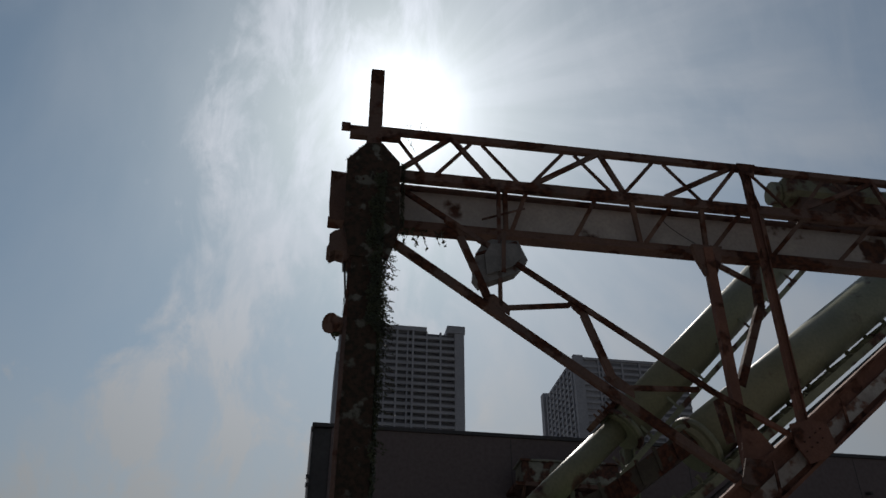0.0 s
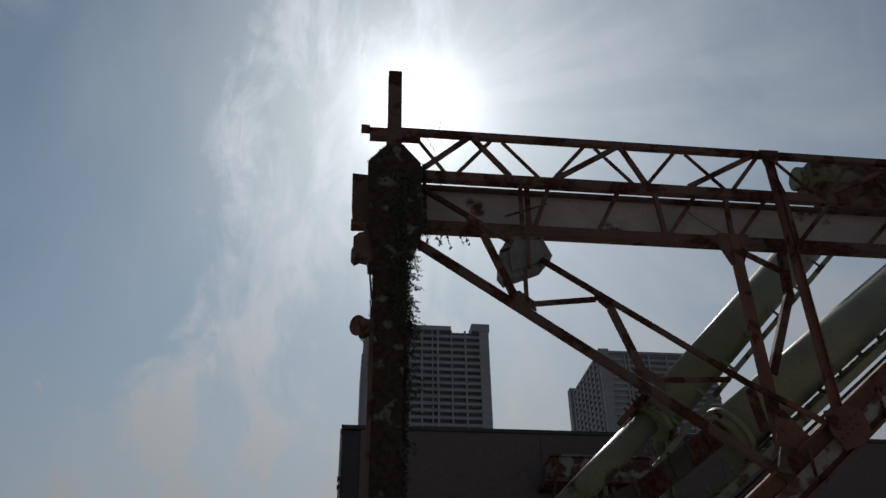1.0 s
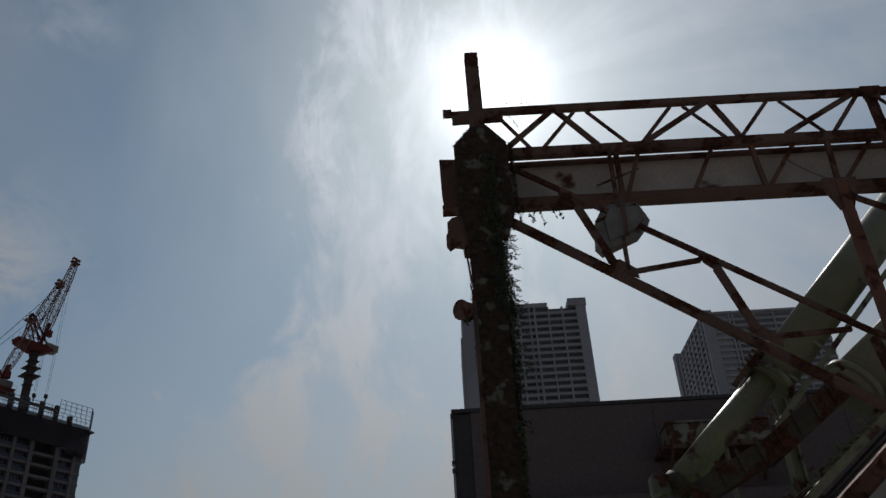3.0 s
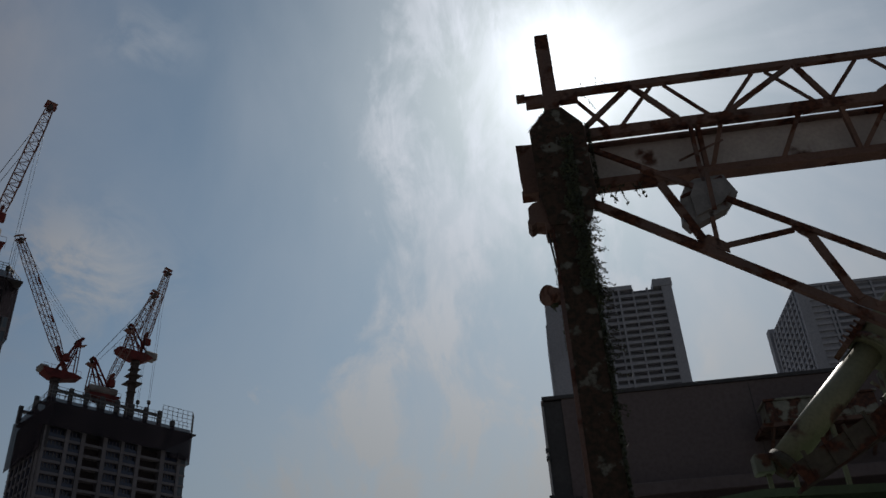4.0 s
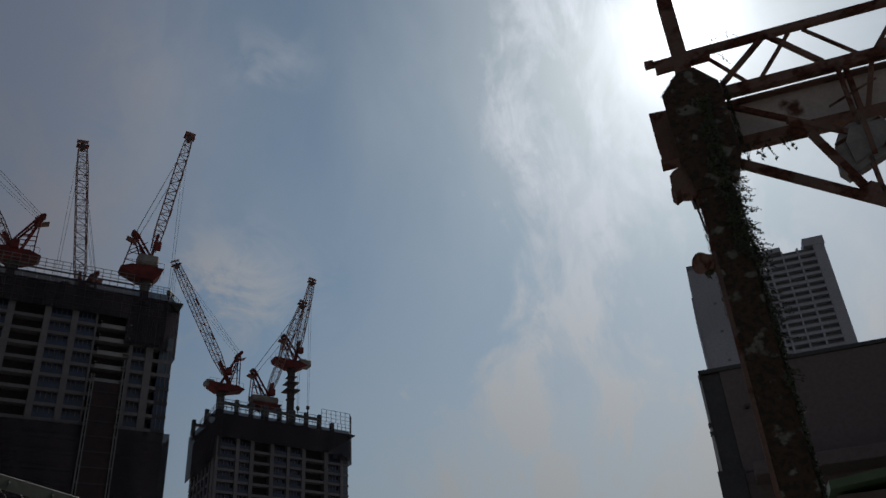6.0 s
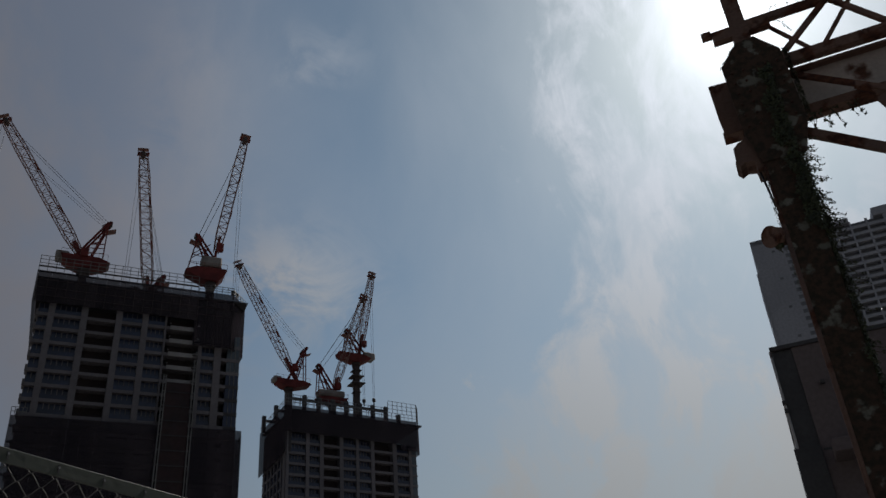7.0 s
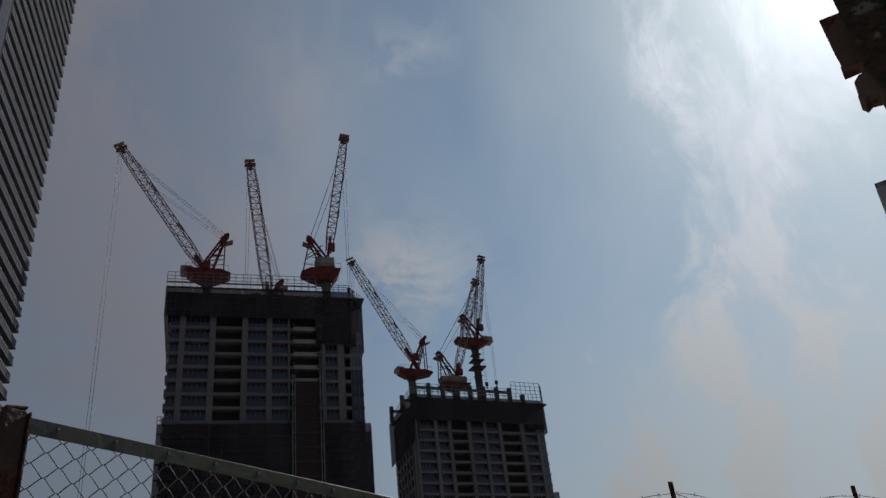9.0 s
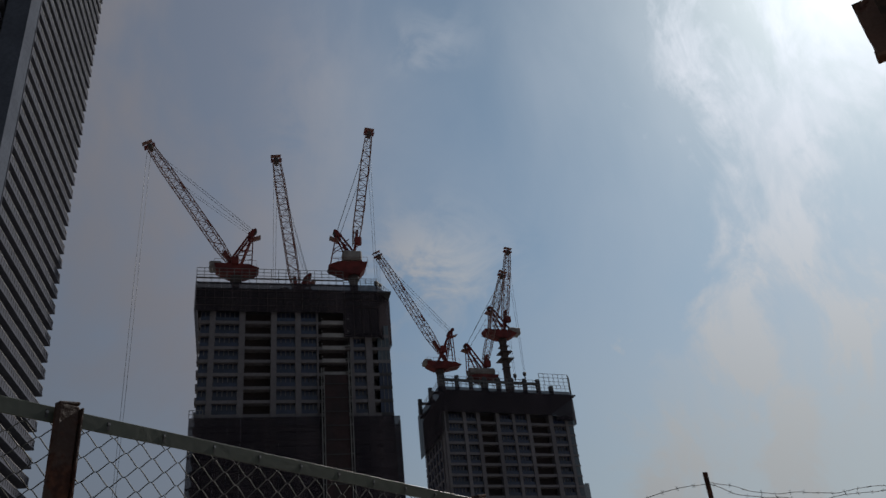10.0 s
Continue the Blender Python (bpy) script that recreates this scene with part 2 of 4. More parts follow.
FENCE_RAIL = surface("fence_rail_paint", (0.050, 0.058, 0.042), (0.040, 0.046, 0.034), 5, 0.45, 0.0, 0.05, 25)
WIRE = surface("fence_wire", (0.022, 0.024, 0.022), (0.014, 0.015, 0.014), 9, 0.6, 0.0, 0.1, 80, gloss=0.2)
BOLT = surface("bolt_zinc", (0.3, 0.3, 0.3), (0.2, 0.2, 0.2), 20, 0.4, 0.7, 0.0, 80)
FENCE_POST = surface("rusted_fence_post", (0.060, 0.034, 0.026), (0.038, 0.022, 0.018), 6, 0.75, 0.0, 0.4, 60, rust=0.5, rust_scale=9, gloss=0.3)
LEAF = surface("ivy_leaf", (0.040, 0.050, 0.016), (0.020, 0.026, 0.011), 6, 0.5, 0.0, 0.0, 30)
STEM = surface("ivy_stem", (0.07, 0.045, 0.025), (0.04, 0.03, 0.018), 8, 0.8, 0.0, 0.0, 40)
# invented pale tone for the unseen yard, to throw sunlight back up
BOUNCE_YARD = surface("yard_concrete", (0.25, 0.236, 0.222), (0.20, 0.188, 0.176), 0.5, 0.9, 0.0, 0.3, 40)


# ---- building helpers ----
def part(name, bm, material, parent, label=""):
    me = bpy.data.meshes.new(name)
    bm.to_mesh(me)
    bm.free()
    me.materials.append(material)
    ob = new(name, me)
    ob.parent = parent
    return tagged(ob, label) if label else ob


def again(ob, m):
    """One more piece on the same mesh, at the pose m under the same parent."""
    o = new(ob.name.split(".")[0], ob.data)
    o.parent = ob.parent
    o.matrix_local = m
    return o


def thing(name, label, category, m=None, group="", kind=""):
    ob = new(name)
    ob.matrix_world = m or Matrix()
    return tagged(ob, label, category, group, kind)


def block(bm, x0, x1, y0, y1, z0, z1, bevel=0.0):
    made = bmesh.ops.create_cube(bm, size=1, matrix=pose((x0 + x1) / 2, (y0 + y1) / 2, (z0 + z1) / 2)
                                 @ Matrix.Diagonal((abs(x1 - x0), abs(y1 - y0), abs(z1 - z0), 1)))
    if bevel:
        edges = list({e for v in made["verts"] for e in v.link_edges})
        bmesh.ops.bevel(bm, geom=edges, offset=bevel, segments=1, affect="EDGES")
    return bm


def cuboid(*a, bevel=0.0):
    return block(bmesh.new(), *a, bevel=bevel)


def frame_along(p, q):
    p, q = Vector(p), Vector(q)
    x = (q - p).normalized()
    side = Vector((0, 1, 0)) if abs(x.y) < 0.9 else Vector((0, 0, 1))
    y = (side - x * side.dot(x)).normalized()
    return Matrix.Translation(p) @ Matrix((x, y, x.cross(y))).transposed().to_4x4(), (q - p).length


def bar(p, q, w, h, shape="box", bm=None, bevel=0.0):
    """A member from p to q: h in the upright plane, w across it. Shapes: box, angle, channel, beam."""
    bm = bm or bmesh.new()
    m, length = frame_along(p, q)
    t = min(w, h) * 0.16
    plates = {"box": [(-w / 2, w / 2, -h / 2, h / 2)],
              "angle": [(-w / 2, w / 2, -h / 2, -h / 2 + t), (-w / 2, -w / 2 + t, -h / 2 + t, h / 2)],
              "channel": [(-w / 2, -w / 2 + t, -h / 2, h / 2), (-w / 2 + t, w / 2, h / 2 - t, h / 2), (-w / 2 + t, w / 2, -h / 2, -h / 2 + t)],
              "beam": [(-t / 2, t / 2, -h / 2 + t, h / 2 - t), (-w / 2, w / 2, h / 2 - t, h / 2), (-w / 2, w / 2, -h / 2, -h / 2 + t)]}[shape]
    start = len(bm.verts)
    for y0, y1, z0, z1 in plates:
        block(bm, 0, length, y0, y1, z0, z1, bevel if shape == "box" else 0)
    bm.verts.ensure_lookup_table()
    bmesh.ops.transform(bm, matrix=m, verts=bm.verts[start:])
    return bm


def tube(p, q, r, sides=8, bm=None, r2=None):
    bm = bm or bmesh.new()
    m, length = frame_along(p, q)
    bmesh.ops.create_cone(bm, cap_ends=True, segments=sides, radius1=r, radius2=r if r2 is None else r2, depth=length,
                          matrix=m @ pose(length / 2, 0, 0, 0, 90, 0))
    for f in bm.faces:
        f.smooth = len(f.verts) == 4
    return bm


def sweep(path, r, sides=4):
    """A thin round wire along a list of places."""
    bm = bmesh.new()
    rings = []
    for i, p in enumerate(path):
        way = (path[min(i + 1, len(path) - 1)] - path[max(i - 1, 0)]).normalized()
        a = way.orthogonal().normalized() if abs(way.y) > 0.9 else Vector((0, 1, 0)).cross(way).normalized()
        b = way.cross(a)
        rings.append([bm.verts.new(p + r * (a * math.cos(math.tau * k / sides) + b * math.sin(math.tau * k / sides))) for k in range(sides)])
    for s, e in zip(rings, rings[1:]):
        for k in range(sides):
            bm.faces.new((s[k], s[(k + 1) % sides], e[(k + 1) % sides], e[k]))
    for f in bm.faces:
        f.smooth = True
    return bm


def plate(points, y0, y1, bevel=0.0):
    """A plate cut to an outline in the upright plane, from depth y0 to y1."""
    bm = bmesh.new()
    face = bm.faces.new([bm.verts.new((x, y0, z)) for x, z in points])
    out = bmesh.ops.extrude_face_region(bm, geom=[face])
    bmesh.ops.translate(bm, verts=[v for v in out["geom"] if isinstance(v, bmesh.types.BMVert)], vec=(0, y1 - y0, 0))
    bmesh.ops.recalc_face_normals(bm, faces=bm.faces)
    return bm


def bolts(parent, spots, y, r=0.014):
    """Bolt heads on a plate at (x, z)."""
    first = None
    for x, z in spots:
        if first is None:
            first = part("bolt", tube((0, 0, 0), (0, -0.016, 0), r, 6), RUST, parent)
            first.matrix_local = pose(x, y, z)
        else:
            again(first, pose(x, y, z))


# ---- ground ----
bm = bmesh.new()
bmesh.ops.create_grid(bm, x_segments=8, y_segments=8, size=2500)
# out of view; its paleness brightens the undersides above
ground = part("ground", bm, BOUNCE_YARD, None)
tagged(ground, "unseen yard ground, pale to bounce sunlight upward", "ground", kind="structure")

# ---- gantry: frame of its own, u along the beam, v away, z up ----
GANTRY = pose(-1.02, 8.2, 0, 0, 0, 9.2)


def build_column():
    c = thing("gantry_column", "rusty steel gantry column overgrown with ivy, a post on top", "column", GANTRY)
    part("web", cuboid(0.078, 0.108, -0.17, 0.17, 0, 8.2), RUST, c)
    for y0, y1 in ((-0.20, -0.17), (0.17, 0.20)):
        part("flange", cuboid(-0.06, 0.27, y0, y1, 0, 8.2, bevel=0.004), PEELING, c)
    for z in (2.2, 3.6, 5.0, 6.4):
        part("stiffener", cuboid(-0.055, 0.265, -0.17, 0.17, z, z + 0.012), RUST, c)
    part("base_plate", cuboid(-0.2, 0.46, -0.35, 0.35, 0, 0.03, bevel=0.005), RUST, c)
    part("gusset_plate", plate([(0.04, 8.26), (0.23, 8.28), (0.45, 8.0), (0.47, 7.0), (0.36, 6.62), (-0.08, 6.62), (-0.17, 7.05), (-0.19, 7.98)], -0.222, -0.202), PEELING, c)
    bolts(c, [(u, z) for u in (-0.1, 0.02, 0.26, 0.38) for z in (7.1, 7.25, 7.4, 7.55, 7.7, 7.85)], -0.222)
    part("post", bar((0.135, 0.0, 8.2), (0.13, 0.0, 9.66), 0.15, 0.175, "box", bevel=0.006), RUST, c, "tall rusty square post")
    part("post_sleeve", cuboid(0.035, 0.225, -0.09, 0.09, 8.2, 8.50, bevel=0.006), RUST, c)
    part("cross_arm", bar((-0.18, -0.04, 8.56), (0.46, -0.04, 8.57), 0.10, 0.15, "channel"), RUST, c)
    part("arm_tip", cuboid(-0.29, -0.18, -0.08, 0.0, 8.60, 8.68), RUST, c)
    part("bracket", plate([(-0.17, 7.12), (-0.02, 7.12), (-0.02, 6.58), (-0.14, 6.58), (-0.15, 6.70), (-0.24, 6.72), (-0.30, 6.68), (-0.34, 6.74),
                           (-0.31, 6.80), (-0.32, 6.92), (-0.26, 6.98), (-0.19, 7.0)], -0.16, 0.10), RUST, c, "torn rusty steel bracket")
    for u, r, z in ((-0.080, 0.018, 6.6), (-0.10, 0.012, 6.0)):
        part("conduit", tube((u, -0.19, 0), (u + 0.01, -0.19, z), r), RUST, c)
    part("cable", tube((-0.13, -0.1, 6.6), (-0.09, -0.17, 6.1), 0.012, 6), DARK_TRIM, c)
    lamp = thing("siren_horn", "rusty cylindrical horn on a bracket beside the column", "horn", GANTRY)
    part("bell", tube((-0.225, -0.20, 5.76), (-0.10, -0.08, 5.79), 0.105, 20, r2=0.09), RUST, lamp)
    part("rim", tube((-0.238, -0.213, 5.757), (-0.222, -0.197, 5.761), 0.112, 20), RUST, lamp)
    part("arm", bar((-0.12, -0.10, 5.79), (-0.05, -0.10, 5.79), 0.05, 0.05), RUST, lamp)
    part("fringe", tube((-0.2, -0.17, 5.65), (-0.14, -0.14, 5.67), 0.03, 7), LEAF, lamp, "withered moss under the horn")


def build_beam():
    b = thing("gantry_beam", "long grey plate girder with a rusty lattice truss on its edge", "gantry beam", GANTRY)
    END = 11.5
    part("web_plate", cuboid(-0.34, END, 0.325, 0.34, 7.44, 8.02), GREY_PLATE, b, "stained grey web plate")
    part("bottom_flange", cuboid(-0.36, END, 0.24, 0.42, 7.38, 7.44, bevel=0.004), RUST, b)
    part("top_flange", cuboid(-0.36, END, 0.24, 0.42, 7.995, 8.034, bevel=0.004), RUST, b)
    part("end_plate", plate([(-0.37, 8.10), (-0.05, 8.08), (-0.05, 7.37), (-0.34, 7.36), (-0.36, 7.6)], 0.19, 0.23), RUST, b)
    part("end_box", cuboid(-0.34, -0.08, 0.235, 0.5, 7.45, 8.015), RUST, b)
    part("bottom_chord", bar((0.3, 0, 7.97), (END, 0, 7.97), 0.10, 0.13, "channel"), RUST, b)
    part("top_chord", bar((0.2, 0, 8.665), (END, 0, 8.665), 0.08, 0.085, "angle"), RUST, b)
    thick = [(0.45, 8.04, 1.10, 8.64), (1.13, 8.64, 1.60, 8.04), (2.18, 8.04, 3.07, 8.64), (3.10, 8.64, 3.37, 8.04), (3.92, 8.04, 4.90, 8.62),
             (4.97, 8.60, 4.53, 8.04), (5.09, 8.60, 5.21, 8.04), (5.80, 8.04, 6.98, 8.62), (7.02, 8.62, 7.20, 8.04), (7.7, 8.04, 8.6, 8.62)]
    for a, za, c, zc in thick:
        part("diagonal", bar((a, -0.01, za), (c, -0.01, zc), 0.055, 0.056, "angle"), RUST, b)
    for k in range(8):
        low = 0.85 + 1.235 * k
        if k != 3:
            part("lacing_bar", bar((low + 0.04, 0.055, 8.03), (low + 0.53, 0.055, 8.64), 0.012, 0.05), RUST, b)
        part("lacing_bar", bar((low + 0.69, 0.055, 8.64), (low + 1.19, 0.055, 8.03), 0.012, 0.05), RUST, b)
    part("lacing_bar", bar((0.42, 0.055, 8.62), (0.82, 0.055, 8.03), 0.012, 0.05), RUST, b)
    for a, za, c in ((2.08, 7.92, 1.93), (1.80, 7.92, 1.86), (2.99, 7.92, 2.75), (3.46, 7.92, 3.63), (4.0, 7.92, 3.68), (4.40, 7.92, 4.52), (4.95, 7.92, 4.60),
                     (5.22, 7.92, 5.40), (5.83, 7.92, 5.44), (6.82, 7.92, 6.38), (7.2, 7.92, 7.35), (7.85, 7.92, 7.45)):
        part("knee_bar", bar((a, 0.0, za), (c, 0.27, 7.47), 0.05, 0.055, "angle"), RUST, b)
    part("tie_rod", tube((1.52, 0.1, 7.50), (2.06, 0.06, 7.70), 0.014, 6), RUST, b)
    part("loose_wire", sweep([Vector((3.93 + 0.42 * k / 12, 0.20, 7.86 - 0.36 * (k / 12) ** 0.7)) for k in range(13)], 0.006, 5), ROPE, b)
    part("lower_rail", bar((0.3, 0.27, 7.465), (END, 0.27, 7.465), 0.05, 0.05, "angle"), RUST, b)
    d = thing("motor_housing", "dusty grey motor housing with a ribbed end on the beam", "machine housing", GANTRY)
    part("casing", cuboid(5.90, 7.38, 0.25, 0.75, 8.54, 8.90, bevel=0.07), GREEN_STEEL, d)
    part("end_cap", tube((5.80, 0.5, 8.70), (5.92, 0.5, 8.70), 0.17, 16), GREEN_STEEL, d)
    part("saddle", cuboid(6.1, 8.5, 0.3, 0.7, 8.04, 8.535), RUST, d)
    part("gearbox", cuboid(7.40, 8.7, 0.30, 0.70, 8.54, 8.82, bevel=0.05), GREEN_STEEL, d)
    part("hood", bar((6.65, 0.5, 8.95), (7.15, 0.5, 8.96), 0.36, 0.14, "box", bevel=0.05), GREEN_STEEL, d)


def build_trestle():
    t = thing("gantry_trestle", "rusty lattice trestle of braces and legs under the gantry", "trestle", GANTRY)
    part("lower_brace", bar((0.34, -0.02, 7.025), (4.35, -0.02, 4.255), 0.075, 0.10, bevel=0.006), RUST, t)
    part("upper_brace", bar((0.40, -0.06, 7.785), (4.10, -0.06, 5.315), 0.045, 0.060, "angle"), RUST, t)
    part("tail_brace", bar((4.05, -0.06, 5.345), (4.98, -0.06, 4.83), 0.045, 0.055, "channel"), RUST_RED, t)
    for a, za, c, zc, w in ((1.22, 7.12, 1.53, 6.33, 0.075), (1.75, 6.21, 2.50, 6.31, 0.05), (2.66, 6.20, 2.93, 5.40, 0.075), (3.05, 5.32, 3.92, 5.36, 0.05),
                            (4.13, 5.25, 4.20, 4.75, 0.08), (1.04, 7.36, 1.32, 7.15, 0.06)):
        part("strut", bar((a, -0.03, za), (c, -0.03, zc), w, w, "angle"), RUST, t)
    part("hanger", bar((1.71, -0.03, 7.95), (1.68, -0.03, 6.22), 0.04, 0.045, "angle"), RUST, t)
    for u, z, w in ((1.62, 6.25, 0.16), (2.98, 5.34, 0.17), (2.58, 6.26, 0.10)):
        part("gusset_plate", plate([(u - w, z + 0.09), (u - 0.02, z + 0.12), (u + w, z - 0.02), (u + w, z - 0.14), (u - w * 0.5, z + 0.0)], -0.05, -0.035), RUST, t)
    # legs
    part("leg", bar((4.37, 0, 7.3), (4.35, 0, 0), 0.09, 0.115, "channel"), RUST_RED, t)
    part("leg", bar((5.09, -0.09, 8.60), (5.06, -0.09, 4.7), 0.08, 0.10, "beam"), RUST_RED, t)
    part("leg_head", plate([(4.17, 7.34), (4.57, 7.34), (4.52, 7.12), (4.44, 6.92), (4.30, 6.92), (4.21, 7.14)], -0.03, 0.05), RUST, t)
    part("cap_plate", plate([(4.96, 8.63), (5.22, 8.63), (5.17, 8.42), (5.0, 8.46)], -0.155, -0.14), RUST, t)
    part("back_strut", bar((5.12, 0.3, 6.72), (4.62, 0.3, 5.58), 0.09, 0.10, "angle"), RUST, t)
    part("back_strut", bar((4.55, 0.25, 7.28), (5.15, 0.3, 7.0), 0.05, 0.06, "angle"), RUST, t)
    part("back_strut", bar((5.16, 0.3, 7.3), (5.10, 0.3, 6.65), 0.09, 0.10, "angle"), RUST, t)
    part("node_plate", plate([(4.86, 4.97), (5.12, 5.04), (5.30, 5.0), (5.35, 4.76), (5.20, 4.60), (5.0, 4.53), (4.88, 4.74)], -0.16, -0.13), RUST_RED, t)
    bolts(t, [(4.98 + 0.075 * i, 4.66 + 0.055 * i + 0.11 * j) for i in range(4) for j in range(2)], -0.16, 0.009)
    part("knee_plate", plate([(4.32, 5.0), (4.44, 5.0), (4.70, 4.66), (4.52, 4.46), (4.26, 4.44)], -0.08, -0.06), RUST_RED, t)
    part("foot_plate", plate([(4.27, 4.56), (4.46, 4.55), (4.54, 4.44), (4.36, 4.26), (4.18, 4.29)], -0.14, -0.11), RUST, t)
    g = thing("inclined_girder", "inclined rust-stained steel girder carrying the trestle", "girder", GANTRY)
    part("beam", bar((3.1, 0.0, 3.20), (9.4, 0.0, 8.18), 0.22, 0.43, "beam"), RUST_RED, g)
    part("cover_strip", bar((3.2, -0.045, 3.22), (9.4, -0.045, 8.11), 0.03, 0.15), STAINED, g)
    for u in (4.6, 5.6, 6.6, 7.6):
        part("stiffener", bar((u, -0.11, 3.20 + (u - 3.1) * 0.79 - 0.17), (u, -0.11, 3.20 + (u - 3.1) * 0.79 + 0.17), 0.02, 0.03), RUST_RED, g)
    part("support_leg", bar((3.3, 0, 3.3), (3.3, 0, 0), 0.2, 0.2, "beam"), RUST, g)


def build_flood_lamp():
    f = thing("flood_lamp", "dull grey angular floodlight housing hung on the brace", "floodlight", GANTRY)
    part("housing", plate([(1.40, 6.90), (1.49, 7.06), (1.60, 7.12), (1.92, 7.13), (2.03, 6.87), (1.88, 6.68), (1.44, 6.48), (1.37, 6.58)], -0.05, 0.10), BOX_GREY, f)
    part("front_cover", plate([(1.50, 6.88), (1.58, 7.04), (1.88, 7.06), (1.95, 6.88), (1.83, 6.74), (1.52, 6.60)], -0.09, -0.052), BOX_GREY, f, "flat grey front cover")
    part("hinge_strip", bar((1.40, -0.06, 6.88), (1.90, -0.06, 7.10), 0.02, 0.03), RUST, f)
    part("stirrup", bar((1.72, -0.17, 7.16), (1.70, -0.17, 6.60), 0.012, 0.05), RUST, f)


build_column()
build_beam()
build_trestle()
build_flood_lamp()


# ---- green pipes with their carrying rails ----
def build_pipe(name, label, start, end, r, flanges, v, m):
    p = thing(name, label, "pipe", m)
    a, b = Vector((start[0], v, start[1])), Vector((end[0], v, end[1]))
    part("barrel", tube(a, b, r, 40), GREEN_PIPE, p)
    way = (b - a).normalized()
    for k in flanges:
        at = a + (b - a) * k
        part("flange_ring", tube(at - way * 0.05, at + way * 0.05, r + 0.07, 40), GREEN_STEEL, p)
    return p, a, b


pipe, a, b = build_pipe("green_pipe", "steep thick green painted pipe with grimy collars", (5.30, 7.15), (10.15, 12.09), 0.395, (0.01,), 6.0, GANTRY)
part("lower_barrel", tube((3.33, 6.0, 5.40), (5.42, 6.0, 7.38), 0.24, 36), GREEN_PIPE, pipe)
part("end_collar", tube((3.28, 6.0, 5.35), (3.42, 6.0, 5.485), 0.27, 30), GRIMY_STEEL, pipe)
part("valve_box", cuboid(2.90, 3.20, 5.85, 6.15, 5.28, 5.60, bevel=0.02), PALE_CAB, pipe, "rusted pale valve box")
for u, z in ((3.1, 5.28), (3.5, 5.3), (4.3, 6.0)):
    part("prop", bar((u, 6.0, z), (u, 6.0, 0), 0.07, 0.07, "angle"), GREEN_STEEL, pipe)
a = Vector((3.30, 6.0, 5.11))
way = (b - a).normalized()
up = Vector((-way.z, 0, way.x))
cage = part("collar_cage", bar(a + way * 2.55 + up * 0.42, a + way * 3.25 + up * 0.42, 0.5, 0.10), RUST, pipe, "rusted clamp cage")
for k in range(6):
    at = a + way * (2.6 + 0.12 * k)
    part("cage_bar", bar(at + up * 0.38 - Vector((0, 0.3, 0)), at + up * 0.55 - Vector((0, 0.3, 0)), 0.03, 0.03), RUST, pipe)
part("side_rail", bar(a + way * 2.0 - up * 0.52 - Vector((0, 0.35, 0)), b - up * 0.52 - Vector((0, 0.35, 0)), 0.06, 0.10, "channel"), GREEN_STEEL, pipe)
for k in range(9):
    at = a + way * (2.2 + 0.85 * k)
    part("rail_bracket", bar(at - up * 0.52 - Vector((0, 0.35, 0)), at - up * 0.2 - Vector((0, 0.35, 0)), 0.04, 0.06, "angle"), GREEN_STEEL, pipe)
part("support_post", bar(a + way * 2.7 - up * 0.3, Vector(((a + way * 2.7).x + 0.25, 6.0, 0)), 0.22, 0.22, "beam"), GREEN_STEEL, pipe)

pipe, a, b = build_pipe("green_pipe", "inclined thick green painted pipe with a service walkway below", (5.42, 5.953), (9.55, 9.14), 0.395, (0.03,), 3.5, GANTRY)
part("trough", bar((4.05, 3.5, 5.13), (5.62, 3.5, 6.24), 0.55, 0.34, "channel"), GRIMY_STEEL, pipe, "grimy green trough")
part("trough", bar((2.8, 3.5, 4.53), (4.10, 3.5, 5.17), 0.55, 0.30, "channel"), GRIMY_STEEL, pipe, "grimy green trough")
for k in range(9):
    u = 3.0 + 0.3 * k
    z = 4.63 + (u - 3.0) * 0.5 if u < 4.1 else 5.17 + (u - 4.1) * 0.70
    part("trough_rib", bar((u, 3.21, z - 0.16), (u - 0.1, 3.21, z + 0.2), 0.03, 0.05), GRIMY_STEEL, pipe)
a = Vector((3.55, 3.5, 4.51))
way = (b - a).normalized()
up = Vector((-way.z, 0, way.x))
for k in range(13):
    at = a + way * (0.5 + 0.55 * k) - up * 0.33
    part("hanger", bar(at, at - up * 0.16, 0.05, 0.06, "angle"), GREEN_STEEL, pipe)
    part("cross_bearer", bar(at - up * 0.16 - Vector((0, 0.45, 0)), at - up * 0.16 + Vector((0, 0.45, 0)), 0.06, 0.06, "angle"), GREEN_STEEL, pipe)
tray = thing("cable_walkway", "rusty green cable walkway slung under the inclined pipe", "walkway", GANTRY)
for dy in (-0.42, 0.0, 0.42):
    part("stringer", bar(a + way * 0.4 - up * 0.55 + Vector((0, dy, 0)), b - up * 0.55 + Vector((0, dy, 0)), 0.05, 0.12, "channel"), GREEN_STEEL, tray)
for k in range(34):
    at = a + way * (0.5 + 0.21 * k) - up * 0.50
    if k % 6 not in (2, 3):
        part("slat", bar(at - Vector((0, 0.4, 0)), at + Vector((0, 0.4, 0)), 0.02, 0.20), GREEN_STEEL, tray)
for dy, dz in ((-0.30, 0.70), (-0.18, 0.76), (0.2, 0.72)):
    part("cable", tube(a + way * 0.4 - up * dz + Vector((0, dy, 0)), b - up * dz + Vector((0, dy, 0)), 0.022, 6), DARK_TRIM, tray)


